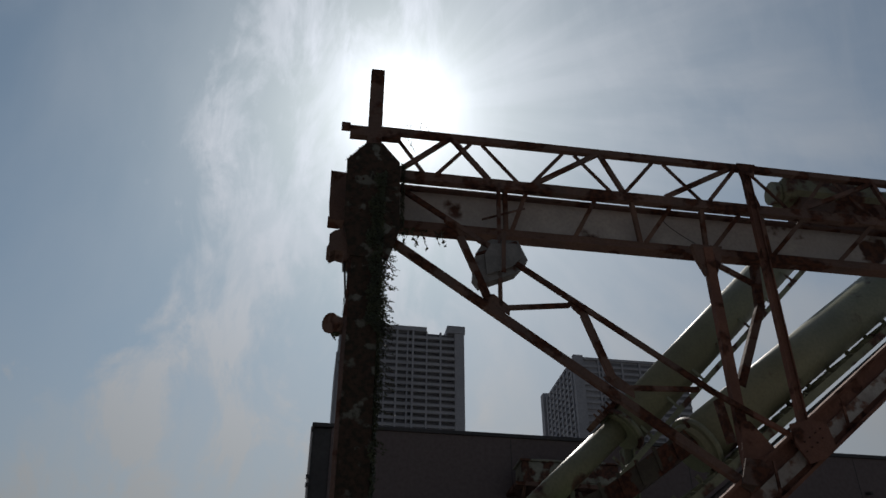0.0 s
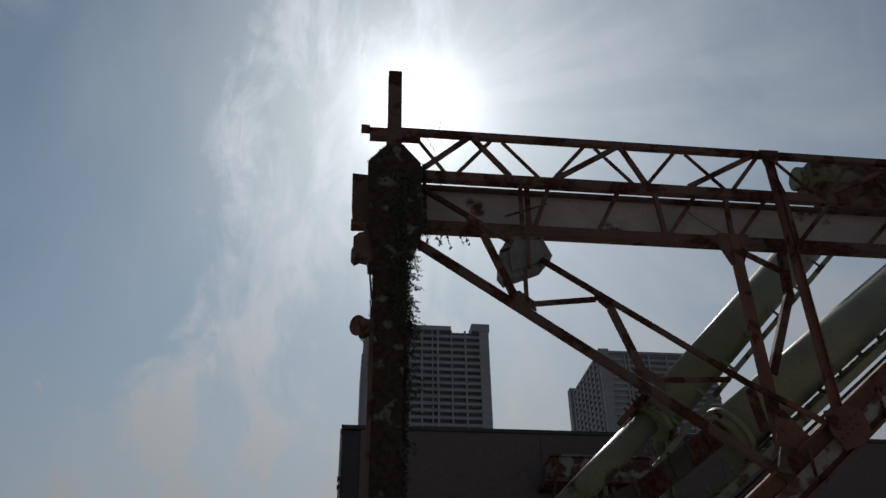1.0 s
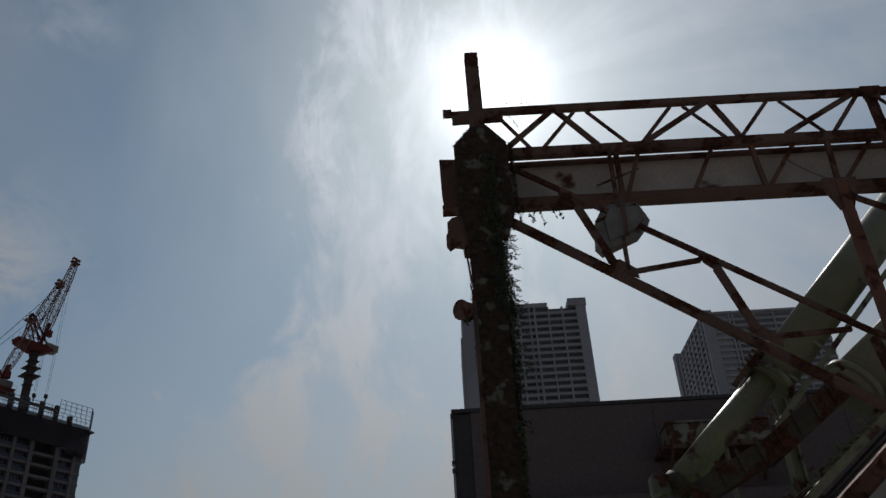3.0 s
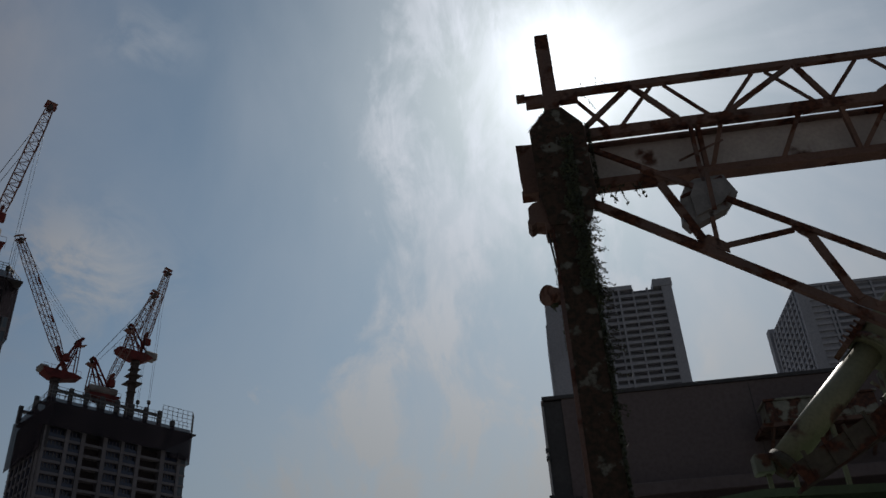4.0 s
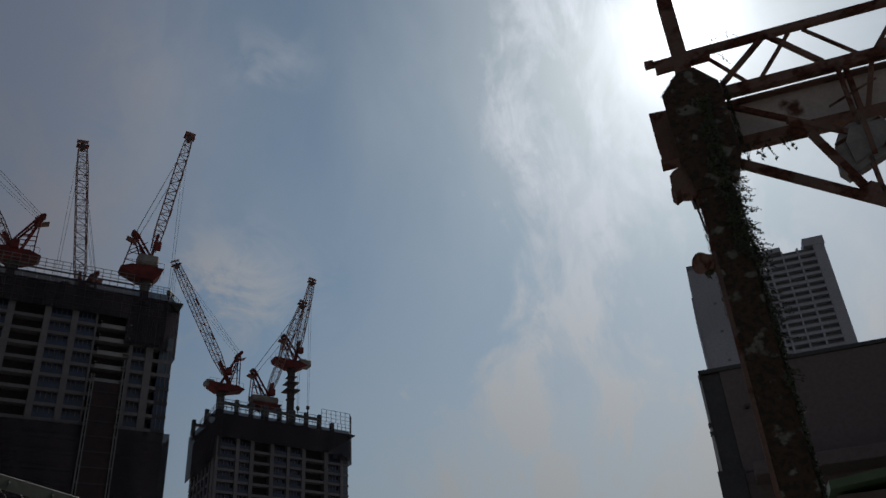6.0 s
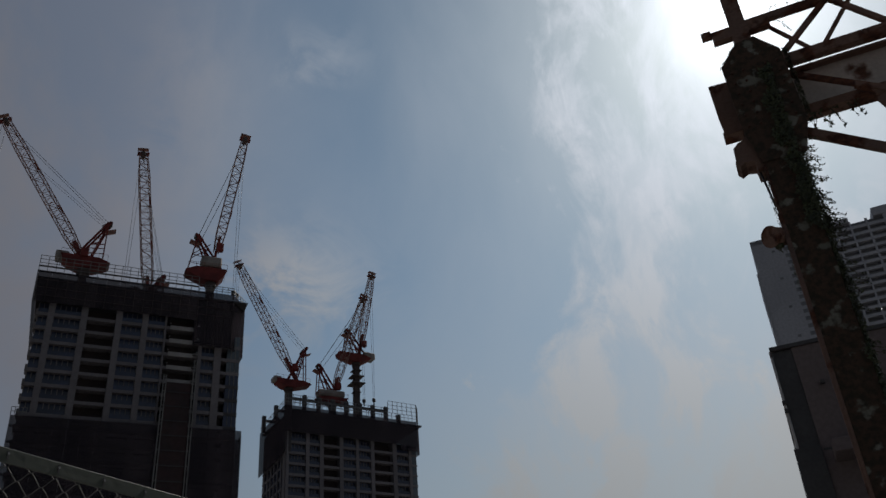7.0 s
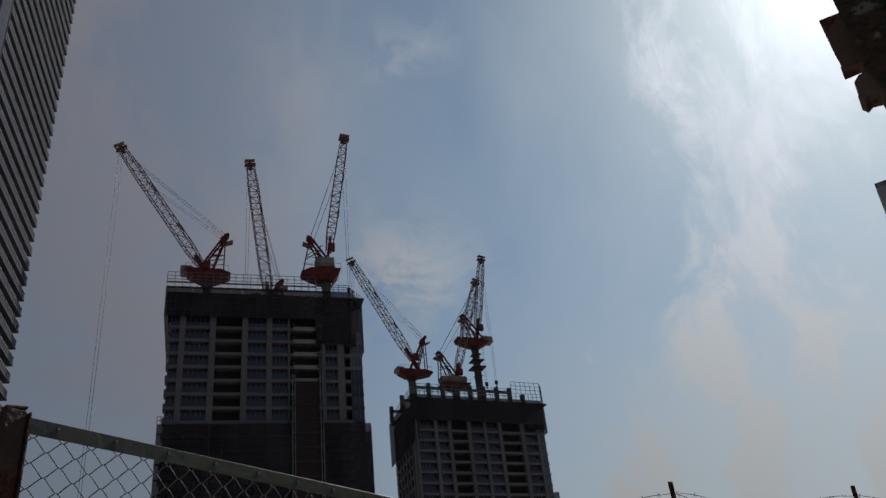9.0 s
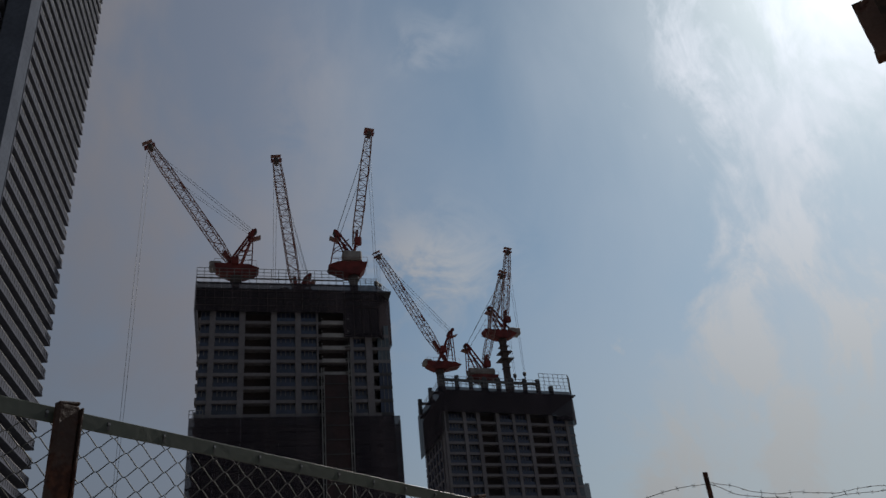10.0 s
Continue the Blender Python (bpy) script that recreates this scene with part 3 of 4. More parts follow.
# ---- dark warehouse behind the gantry ----
def build_warehouse():
    w = thing("warehouse", "windowless charcoal-clad warehouse with a thin roof edge", "warehouse", GANTRY @ pose(0, 17.3, 0))
    part("wall", cuboid(0.25, 45, 0, 30, 0, 11.12), DARK_WALL, w)
    part("corner_strip", cuboid(-0.32, 0.246, 0.05, 30, 8.15, 11.10), DARK_TRIM, w)
    part("lower_corner", cuboid(-0.47, 0.244, -0.1, 30, 0, 8.14), DARK_TRIM, w)
    part("roof_edge", cuboid(-0.36, 45.05, -0.06, 30.05, 11.124, 11.25, bevel=0.01), DARK_TRIM, w)
    part("downpipe", tube((-0.36, -0.05, 0), (-0.36, -0.05, 11.1), 0.035, 8), GREY_PLATE, w)
    part("seam", cuboid(0.3, 45, -0.012, -0.002, 8.0, 8.06), DARK_TRIM, w)
    part("canopy", cuboid(0.5, 45, -1.2, -0.014, 7.62, 7.98, bevel=0.02), DARK_WALL, w)
    for u in range(6, 44, 6):
        part("panel_joint", cuboid(u, u + 0.02, -0.008, -0.001, 8.1, 11.1), DARK_TRIM, w)
    for u, z in ((-0.42, 9.45), (-0.42, 9.2)):
        part("pipe_clamp", cuboid(u, u + 0.12, -0.1, 0.04, z, z + 0.12), DARK_TRIM, w)
    part("wall_lamp", bar((0.78, -0.02, 9.9), (0.78, -0.28, 9.85), 0.10, 0.12, "box", bevel=0.01), DARK_TRIM, w)
    part("wall_lamp", bar((18.2, -0.02, 9.9), (18.2, -0.28, 9.85), 0.10, 0.12, "box", bevel=0.01), DARK_TRIM, w)
    s = thing("shed", "low lean-to shed with a mossy green metal roof", "shed", GANTRY @ pose(0, 4.6, 0))
    part("roof", plate([(0.9, 4.55), (2.6, 4.72), (5.2, 4.62), (5.2, 4.50), (2.6, 4.60), (0.9, 4.43)], 0, 5.0), SHED_ROOF, s)
    part("wall", cuboid(1.0, 5.1, 0.3, 4.9, 0, 4.4), DARK_WALL, s)
    k = thing("rooftop_cabinet", "rust-eaten pale cabinet on a steel shelf on the wall", "cabinet", GANTRY @ pose(0, 16.1, 0))
    part("body", cuboid(6.05, 9.1, 0, 0.9, 9.32, 9.98, bevel=0.02), PALE_CAB, k)
    part("lid", cuboid(5.98, 9.16, -0.05, 0.95, 9.984, 10.05, bevel=0.01), PALE_CAB, k)
    for u in (6.6, 7.3, 8.0, 8.7):
        part("door_panel", cuboid(u - 0.28, u + 0.28, -0.03, -0.004, 9.38, 9.92, bevel=0.006), PALE_CAB, k)
    part("shelf", cuboid(5.8, 9.4, -0.1, 1.19, 9.20, 9.316), RUST, k)
    for u in (6.1, 7.6, 9.0):
        part("shelf_bracket", bar((u, 0.0, 9.2), (u, 1.18, 8.5), 0.08, 0.08, "angle"), RUST, k)


build_warehouse()


# ---- high-rise towers ----
def lattice(p, q, w, chord, web, panels, material, web_material, parent, name="boom"):
    """A square lattice boom: four chords as parts and its webbing as one more."""
    m, length = frame_along(p, q)
    corner = [(-w / 2, -w / 2), (-w / 2, w / 2), (w / 2, w / 2), (w / 2, -w / 2)]
    taper = lambda k: 0.55 + 0.45 * min(1.0, 9.0 * k, 4.0 * (1 - k) + 0.45)
    stops = [k / panels for k in range(panels + 1)]
    spot = lambda c, k: m @ Vector((k * length, corner[c][0] * taper(k), corner[c][1] * taper(k)))
    for c in range(4):
        bm = bmesh.new()
        for k0, k1 in ((0, 1 / 6), (1 / 6, 0.82), (0.82, 1)):
            bar(spot(c, k0), spot(c, k1), chord, chord, "box", bm)
        part("chord", bm, material, parent)
    bm = bmesh.new()
    for k, (k0, k1) in enumerate(zip(stops, stops[1:])):
        for c in range(4):
            d = (c + 1) % 4
            s, e = (c, d) if (k + c) % 2 else (d, c)
            bar(spot(s, k0), spot(e, k1), web, web, "box", bm)
            bar(spot(c, k1), spot(d, k1), web, web, "box", bm)
    part("webbing", bm, web_material, parent)


def tower_crane(m, label, tip, foot, top, tail, deck, mast_x, mast_low, house, rope_low, width=2.3, collars=()):
    c = thing("tower_crane", label, "tower crane", m, group="luffing cranes on the towers")
    F, T = Vector((foot[0], 0, foot[1])), Vector((tip[0], 0, tip[1]))
    lattice(F, T, width, 0.19, 0.09, 22, CRANE_PALE, CRANE_PALE, c)
    way = (T - F).normalized()
    part("boom_foot", bar(F - way * max(0.6, (foot[1] - deck[3]) / way.z + 0.4), F + way * 4.5, width * 0.8, 0.6, "channel"), CRANE_RED, c)
    part("boom_head", bar(T - way * 0.8, T + way * 1.0, width * 0.9, 1.2, "box", bevel=0.3), MAST_GREY, c)
    side = Vector((-way.z, 0, way.x))
    for k in (-1.3, 0.0, 1.3):
        part("head_post", bar(T + side * k + way * 0.4, T + side * k + way * 2.0, 0.12, 0.12), CRANE_RED, c)
    part("head_rail", bar(T - side * 1.4 + way * 1.95, T + side * 1.4 + way * 1.95, 1.4, 0.14), CRANE_PALE, c)
    part("head_platform", bar(T - side * 1.5 + way * 0.5, T + side * 1.5 + way * 0.5, 1.6, 0.3), CRANE_RED, c)
    for k in (0.3, 0.62):
        part("catwalk", bar(F + (T - F) * k - side * 1.2, F + (T - F) * (k + 0.06) - side * 1.2, 0.8, 0.5, "angle"), CRANE_RED, c)
    A, B = Vector((top[0], 0, top[1])), Vector((tail[0], 0, tail[1]))
    for dy in (-1.1, 1.1):
        o = Vector((0, dy, 0))
        part("mast_leg", bar(A + o, Vector((F.x - 0.3 * (A.x - F.x), dy, deck[3] - 0.3)), 0.35, 0.45), CRANE_RED, c)
        part("back_stay", bar(A + o, B + o, 0.22, 0.28), CRANE_RED, c)
        shift = Vector((0.24 * (A.x - F.x), 0, -0.10 * (A.z - F.z)))
        foot_at = Vector((F.x - 0.3 * (A.x - F.x), dy, deck[3] - 0.3))
        part("mast_leg", bar(A + o + shift * 0.2, foot_at + shift * 2.2, 0.28, 0.34), CRANE_RED, c)
        for k in (0.25, 0.5, 0.75):
            part("leg_lacing", bar(foot_at + (A + o - foot_at) * k, foot_at + shift * 2.2 + (A + o + shift * 0.2 - foot_at - shift * 2.2) * (k + 0.14), 0.15, 0.18), CRANE_RED, c)
        mid = A + (B - A) * 0.55 + o
        part("stay_brace", bar(mid, Vector((F.x + 0.35 * (A.x - F.x), dy, foot[1] + 0.35 * (top[1] - foot[1]))), 0.15, 0.18), CRANE_RED, c)
        part("pendant", tube(A + o * 0.6, T + o * 0.6 - way * 1.0, 0.05, 5), ROPE, c)
        part("pendant", tube(A + o * 0.6 + Vector((-0.2 * (A.x - F.x), 0, -0.6)), F + (T - F) * 0.72 + o * 0.6, 0.035, 5), ROPE, c)
    lean = 1.0 if A.x > F.x else -1.0
    for dy in (-1.0, 1.0):
        part("head_plate", plate([(A.x - 1.4 * lean, A.z - 1.3), (A.x + 0.5 * lean, A.z + 0.5), (A.x + 0.9 * lean, A.z + 0.1), (A.x + 0.2 * lean, A.z - 1.0), (A.x - 1.2 * lean, A.z - 2.0)], dy - 0.15, dy + 0.15), CRANE_RED, c)
    for dx, dz, r in ((0.4, 0.0, 0.55), (-0.7, -1.0, 0.5)):
        part("sheave", tube((A.x + dx * lean, -0.8, A.z + dz), (A.x + dx * lean, 0.8, A.z + dz), r, 12), DARK_TRIM, c)
    part("sheave_deck", bar(A + Vector((-0.5 * lean, 0, -2.6)), A + Vector((1.9 * lean, 0, -1.7)), 2.2, 0.16), CRANE_PALE, c)
    for k in (0.3, 0.5, 0.72):
        at = A + (B - A) * k
        part("ladder_rung", bar(at, Vector((F.x + (0.35 - 0.5 * (k - 0.5)) * (A.x - F.x), 0, at.z - 0.6)), 0.12, 0.12), CRANE_RED, c)
    x0, x1, z0, z1 = deck
    tall, run = z1 - z0, 1.0 if x1 > x0 else -1.0
    part("slewing_deck", plate([(x0, z1 - 0.1 * tall), (x1 - 2.5 * run, z1 - 0.12 * tall), (x1, z1 - 0.38 * tall), (x1 - 0.4 * run, z1 - 0.5 * tall), (mast_x + 2.0 * run, z0 + 0.12 * tall),
                                (mast_x - 1.6 * run, z0 + 0.12 * tall), (x0 + 0.5 * run, z0 + 0.52 * tall)], -2.0, 2.0), CRANE_RED, c)
    for dy in (-1.9, 1.9):
        part("deck_rail", bar((x0, dy, z1 + 0.9), (x1 - 0.6 * run, dy, z1 + 0.55), 0.07, 0.07), CRANE_PALE, c)
        for k in range(6):
            x = x0 + (x1 - 0.6 * run - x0) * k / 5
            part("deck_post", bar((x, dy, z1 - 0.5 * tall), (x, dy, z1 + 0.9 - 0.07 * k), 0.07, 0.07), CRANE_PALE, c)
    hx0, hx1, hz0, hz1 = house
    part("winch_house", cuboid(hx0, hx1, -1.7, 1.7, hz0, hz0 + 0.75 * (hz1 - hz0), bevel=0.3), CRANE_WHITE, c, "pale winch house")
    part("cab", cuboid(F.x - 0.4, F.x + 1.4, -2.6, -1.2, foot[1] - 0.8, foot[1] + 1.4, bevel=0.15), CRANE_RED, c)
    part("slewing_ring", tube((mast_x, 0, z0 - 0.7), (mast_x, 0, z0 + 0.12 * tall), 1.4, 20), MAST_GREY, c)
    part("mast", cuboid(mast_x - 0.95, mast_x + 0.95, -0.95, 0.95, mast_low, z0 - 0.6, bevel=0.1), MAST_GREY, c)
    for z, r in collars:
        part("climbing_collar", cuboid(mast_x - r, mast_x + r, -r, r, z, z + 0.35, bevel=0.08), MAST_GREY, c)
    for dx in (-0.5, 0.5):
        part("hoist_rope", tube((T.x + dx - 0.3, 0, T.z), (T.x + dx * 0.5 - 0.3, 0, rope_low + 1.8), 0.045, 5), ROPE, c)
    hook = part("hook_block", cuboid(T.x - 0.9, T.x + 0.3, -0.4, 0.4, rope_low, rope_low + 1.5, bevel=0.3), DARK_TRIM, c)
    part("hook", tube((T.x - 0.3, 0, rope_low - 1.0), (T.x - 0.3, 0, rope_low), 0.22, 8), DARK_TRIM, hook)


def guard(parent, p, q, z, high, step, levels=3):
    """A run of scaffold guard rail from p to q (x, y)."""
    P, Q = Vector((p[0], p[1], z)), Vector((q[0], q[1], z))
    n = max(1, round((Q - P).length / step))
    for k in range(levels):
        o = Vector((0, 0, high * (k + 1) / levels))
        part("guard_rail", bar(P + o, Q + o, 0.10, 0.10), RAIL_STEEL, parent)
    for k in range(n + 1):
        at = P + (Q - P) * k / n
        part("guard_post", bar(at, at + Vector((0, 0, high)), 0.12, 0.12), RAIL_STEEL, parent)


def grid_tower(t, bays, piers, levels, low, storey, wide, deep, inset=0.0, start=0.0):
    """The storeys of a frame building: slabs, piers, and windows or shade-dark panels for open bays between them."""
    top = levels[0]
    # the core's dark colour carries the shade behind the bays
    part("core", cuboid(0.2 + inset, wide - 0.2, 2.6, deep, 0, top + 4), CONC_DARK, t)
    for x0, x1 in piers:
        part("pier", cuboid(x0, x1, -0.35, 2.55, 0, top + 3.2), CONC, t)
    cache = {}
    for z in levels:
        if "slab" in cache:
            again(cache["slab"], pose(0, 0, z))
        else:
            cache["slab"] = part("floor_slab", cuboid(start, wide, -0.15, 2.55, -0.36, 0.36), CONC, t)
            cache["slab"].matrix_local = pose(0, 0, z)
        for n, (x0, x1, kind) in enumerate(bays):
            if kind == "window":
                if n in cache:
                    for ob in cache[n]:
                        again(ob, pose(0, 0, z))
                else:
                    panes = bmesh.new()
                    block(panes, x0, x1, 0.9, 0.98, 0.36, storey - 0.36)
                    bars = bmesh.new()
                    count = max(2, round((x1 - x0) / 1.0))
                    for k in range(count + 1):
                        x = x0 + (x1 - x0) * k / count
                        block(bars, x - 0.09, x + 0.09, 0.72, 0.89, 0.36, storey - 0.36)
                    rail = bmesh.new()
                    block(rail, x0, x1, -0.02, 0.06, 0.36, 1.30)
                    cache[n] = [part("window", panes, BLUE_GLASS, t), part("mullion", bars, CONC, t), part("balustrade", rail, BLUE_GLASS, t)]
                    for ob in cache[n]:
                        ob.matrix_local = pose(0, 0, z)
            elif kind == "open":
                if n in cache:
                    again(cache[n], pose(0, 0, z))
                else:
                    # solid panel whose dark colour is the bay's shade
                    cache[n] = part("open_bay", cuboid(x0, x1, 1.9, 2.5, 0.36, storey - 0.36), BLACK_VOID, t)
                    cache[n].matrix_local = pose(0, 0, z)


def build_tower_one():
    m = pose(-155.92, 90.67, 0, 0, 0, 57)
    t = thing("unfinished_tower", "unfinished concrete high-rise with dark scaffold netting on top", "tower block", m)
    S = 3.2
    levels = [87.3 - S * k for k in range(14)]
    bays = [(0.85, 2.8, "window"), (4.05, 9.35, "window"), (10.7, 16.5, "open"), (17.8, 22.0, "window"), (23.3, 26.9, "window"), (28.1, 33.4, "open"), (35.4, 38.2, "window")]
    piers = [(2.8, 4.05), (9.35, 10.7), (16.5, 17.8), (22.0, 23.3), (26.9, 27.3), (34.6, 35.4), (38.2, 39.8)]
    grid_tower(t, bays, piers, levels, 40, S, 41.2, 30, 0.9, 0.8)
    first = None
    for k, z in enumerate(levels[:6]):
        if first is None:
            first = part("edge_slab", cuboid(28.1, 33.5, -0.5, -0.16, -0.45, 0.5), SLAB_WHITE, t, "bare pale slab edge")
            first.matrix_local = pose(0, 0, z)
        else:
            again(first, pose(0, 0, z))
    first = None
    for z in levels:
        if first is None:
            first = part("balcony_end", cuboid(0.40, 0.798, -0.3, 2.4, -0.36, 0.95), CONC, t)
            first.matrix_local = pose(0, 0, z)
        else:
            again(first, pose(0, 0, z))
    # glazed corner: up to z 76 darker glass and the shade-dark slab concrete
    for z in levels[1:]:
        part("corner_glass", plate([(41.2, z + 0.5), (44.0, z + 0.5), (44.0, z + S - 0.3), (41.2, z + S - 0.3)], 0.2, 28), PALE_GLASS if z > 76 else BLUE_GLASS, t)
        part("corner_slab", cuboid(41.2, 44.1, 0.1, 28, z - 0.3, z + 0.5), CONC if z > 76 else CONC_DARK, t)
        for x in (42.1, 43.05, 43.97):
            part("corner_mullion", cuboid(x - 0.06, x + 0.06, 0.08, 0.2, z + 0.5, z + S - 0.3), RAIL_STEEL, t)
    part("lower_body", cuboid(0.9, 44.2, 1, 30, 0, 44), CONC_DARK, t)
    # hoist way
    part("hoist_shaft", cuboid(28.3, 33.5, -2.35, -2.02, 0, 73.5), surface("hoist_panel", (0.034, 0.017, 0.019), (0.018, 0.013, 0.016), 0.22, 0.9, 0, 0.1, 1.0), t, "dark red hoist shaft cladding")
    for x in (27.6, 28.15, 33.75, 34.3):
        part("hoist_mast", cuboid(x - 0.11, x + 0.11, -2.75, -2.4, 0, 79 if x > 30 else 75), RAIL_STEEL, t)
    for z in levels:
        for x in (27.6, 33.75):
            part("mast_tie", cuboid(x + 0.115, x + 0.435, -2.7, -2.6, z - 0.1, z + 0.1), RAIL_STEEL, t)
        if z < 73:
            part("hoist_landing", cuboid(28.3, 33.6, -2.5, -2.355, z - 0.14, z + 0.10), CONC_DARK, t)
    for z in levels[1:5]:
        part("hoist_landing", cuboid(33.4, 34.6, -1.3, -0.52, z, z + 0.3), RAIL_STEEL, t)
    # storeys inside the netted corner, the shade behind the net put into their colour
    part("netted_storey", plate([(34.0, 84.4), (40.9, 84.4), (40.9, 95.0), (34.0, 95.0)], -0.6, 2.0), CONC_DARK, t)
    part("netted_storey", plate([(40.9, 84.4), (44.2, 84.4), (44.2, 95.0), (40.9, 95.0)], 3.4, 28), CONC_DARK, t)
    # scaffold tubes showing through the net
    for k in range(22):
        part("scaffold_tube", bar((-0.4 + 2.0 * k, -1.45, 89.4 if k < 17 else 83.3), (-0.4 + 2.0 * k, -1.45, 97.2), 0.06, 0.06), MAST_GREY, t)
    for z in (91.0, 92.9, 94.8):
        part("scaffold_ledger", bar((-0.5, -1.45, z), (41.4, -1.45, z), 0.07, 0.07), MAST_GREY, t)
    # netting round the top
    for k in range(15):
        x0 = -0.5 + 2.8 * k
        low = 89.5 if x0 < 33 else 83.3
        if x0 < 40:
            part("net_panel", cuboid(x0, x0 + 2.77, -1.35, -1.2 + 0.05 * (k % 2), low, 97.0), NET, t)
    part("net_panel", bar((41.5, -1.28, 90.1), (45.2, 3.2, 90.1), 0.15, 13.6), NET, t)
    part("net_panel", cuboid(45.1, 45.25, 3.2, 30, 83.3, 96.6), NET, t)
    part("net_panel", cuboid(-0.75, -0.6, -1.3, 30, 89.5, 97.0), NET, t)
    part("roof_deck", cuboid(-0.5, 45, -1.1, 30, 95.2, 95.6), CONC_DARK, t)
    guard(t, (-0.6, -1.3), (33.4, -1.3), 97.0, 3.7, 1.7, 4)
    part("guard_board", bar((-0.6, -1.36, 98.1), (33.4, -1.36, 98.1), 0.05, 0.28), MAST_GREY, t)
    guard(t, (33.6, -1.3), (41.5, -1.3), 97.0, 1.8, 1.3, 3)
    guard(t, (41.5, -1.3), (45.2, 3.2), 96.6, 1.7, 1.2, 2)
    guard(t, (-0.6, 28), (40, 28), 95.6, 4.5, 2.2, 3)
    part("edge_beam", cuboid(-0.6, 36.5, -1.25, -1.1, 96.6, 97.0), DARK_TRIM, t)
    # netting lower down
    for k in range(17):
        x0 = -0.4 + 2.67 * k
        part("net_panel", cuboid(x0, x0 + 2.64, -1.9, -1.72 + 0.06 * (k % 3), 0, 63.9), NET, t)
    part("net_panel", cuboid(44.9, 45.05, -1.7, 30, 0, 63.0), NET, t)
    guard(t, (-0.4, -1.9), (2.4, -1.9), 63.8, 1.8, 0.8, 2)
    for z in levels[8:]:
        part("net_band", cuboid(-0.4, 44.9, -1.97, -1.905, z - 0.25, z + 0.2), NET, t)
    tower_crane(m @ pose(0, 12, 0), "red and pale luffing crane leaning its boom far out", (-15.2, 144.4), (7.4, 108.9), (12.2, 119.2), (12.0, 107.6),
                (2.8, 13.8, 105.0, 108.9), 8.2, 95.4, (1.6, 4.6, 107.4, 110.0), 34, 2.3)
    tower_crane(m @ pose(0, 16, 0), "red and pale luffing crane, steep boom behind a guard rail", (18.2, 145.0), (23.7, 103.5), (26.6, 108.6), (27.4, 102.5),
                (19.5, 28.0, 99.5, 102.5), 23.5, 95.4, (19.2, 21.5, 102.5, 105.0), 101, 2.6)
    tower_crane(m @ pose(0, 12, 0), "red luffing crane with a white winch house and steep boom", (44.2, 153.6), (38.8, 116.0), (33.9, 119.8), (31.9, 109.0),
                (41.6, 31.4, 106.0, 110.6), 38.0, 95.4, (35.2, 40.2, 110.8, 114.6), 104, 2.3)


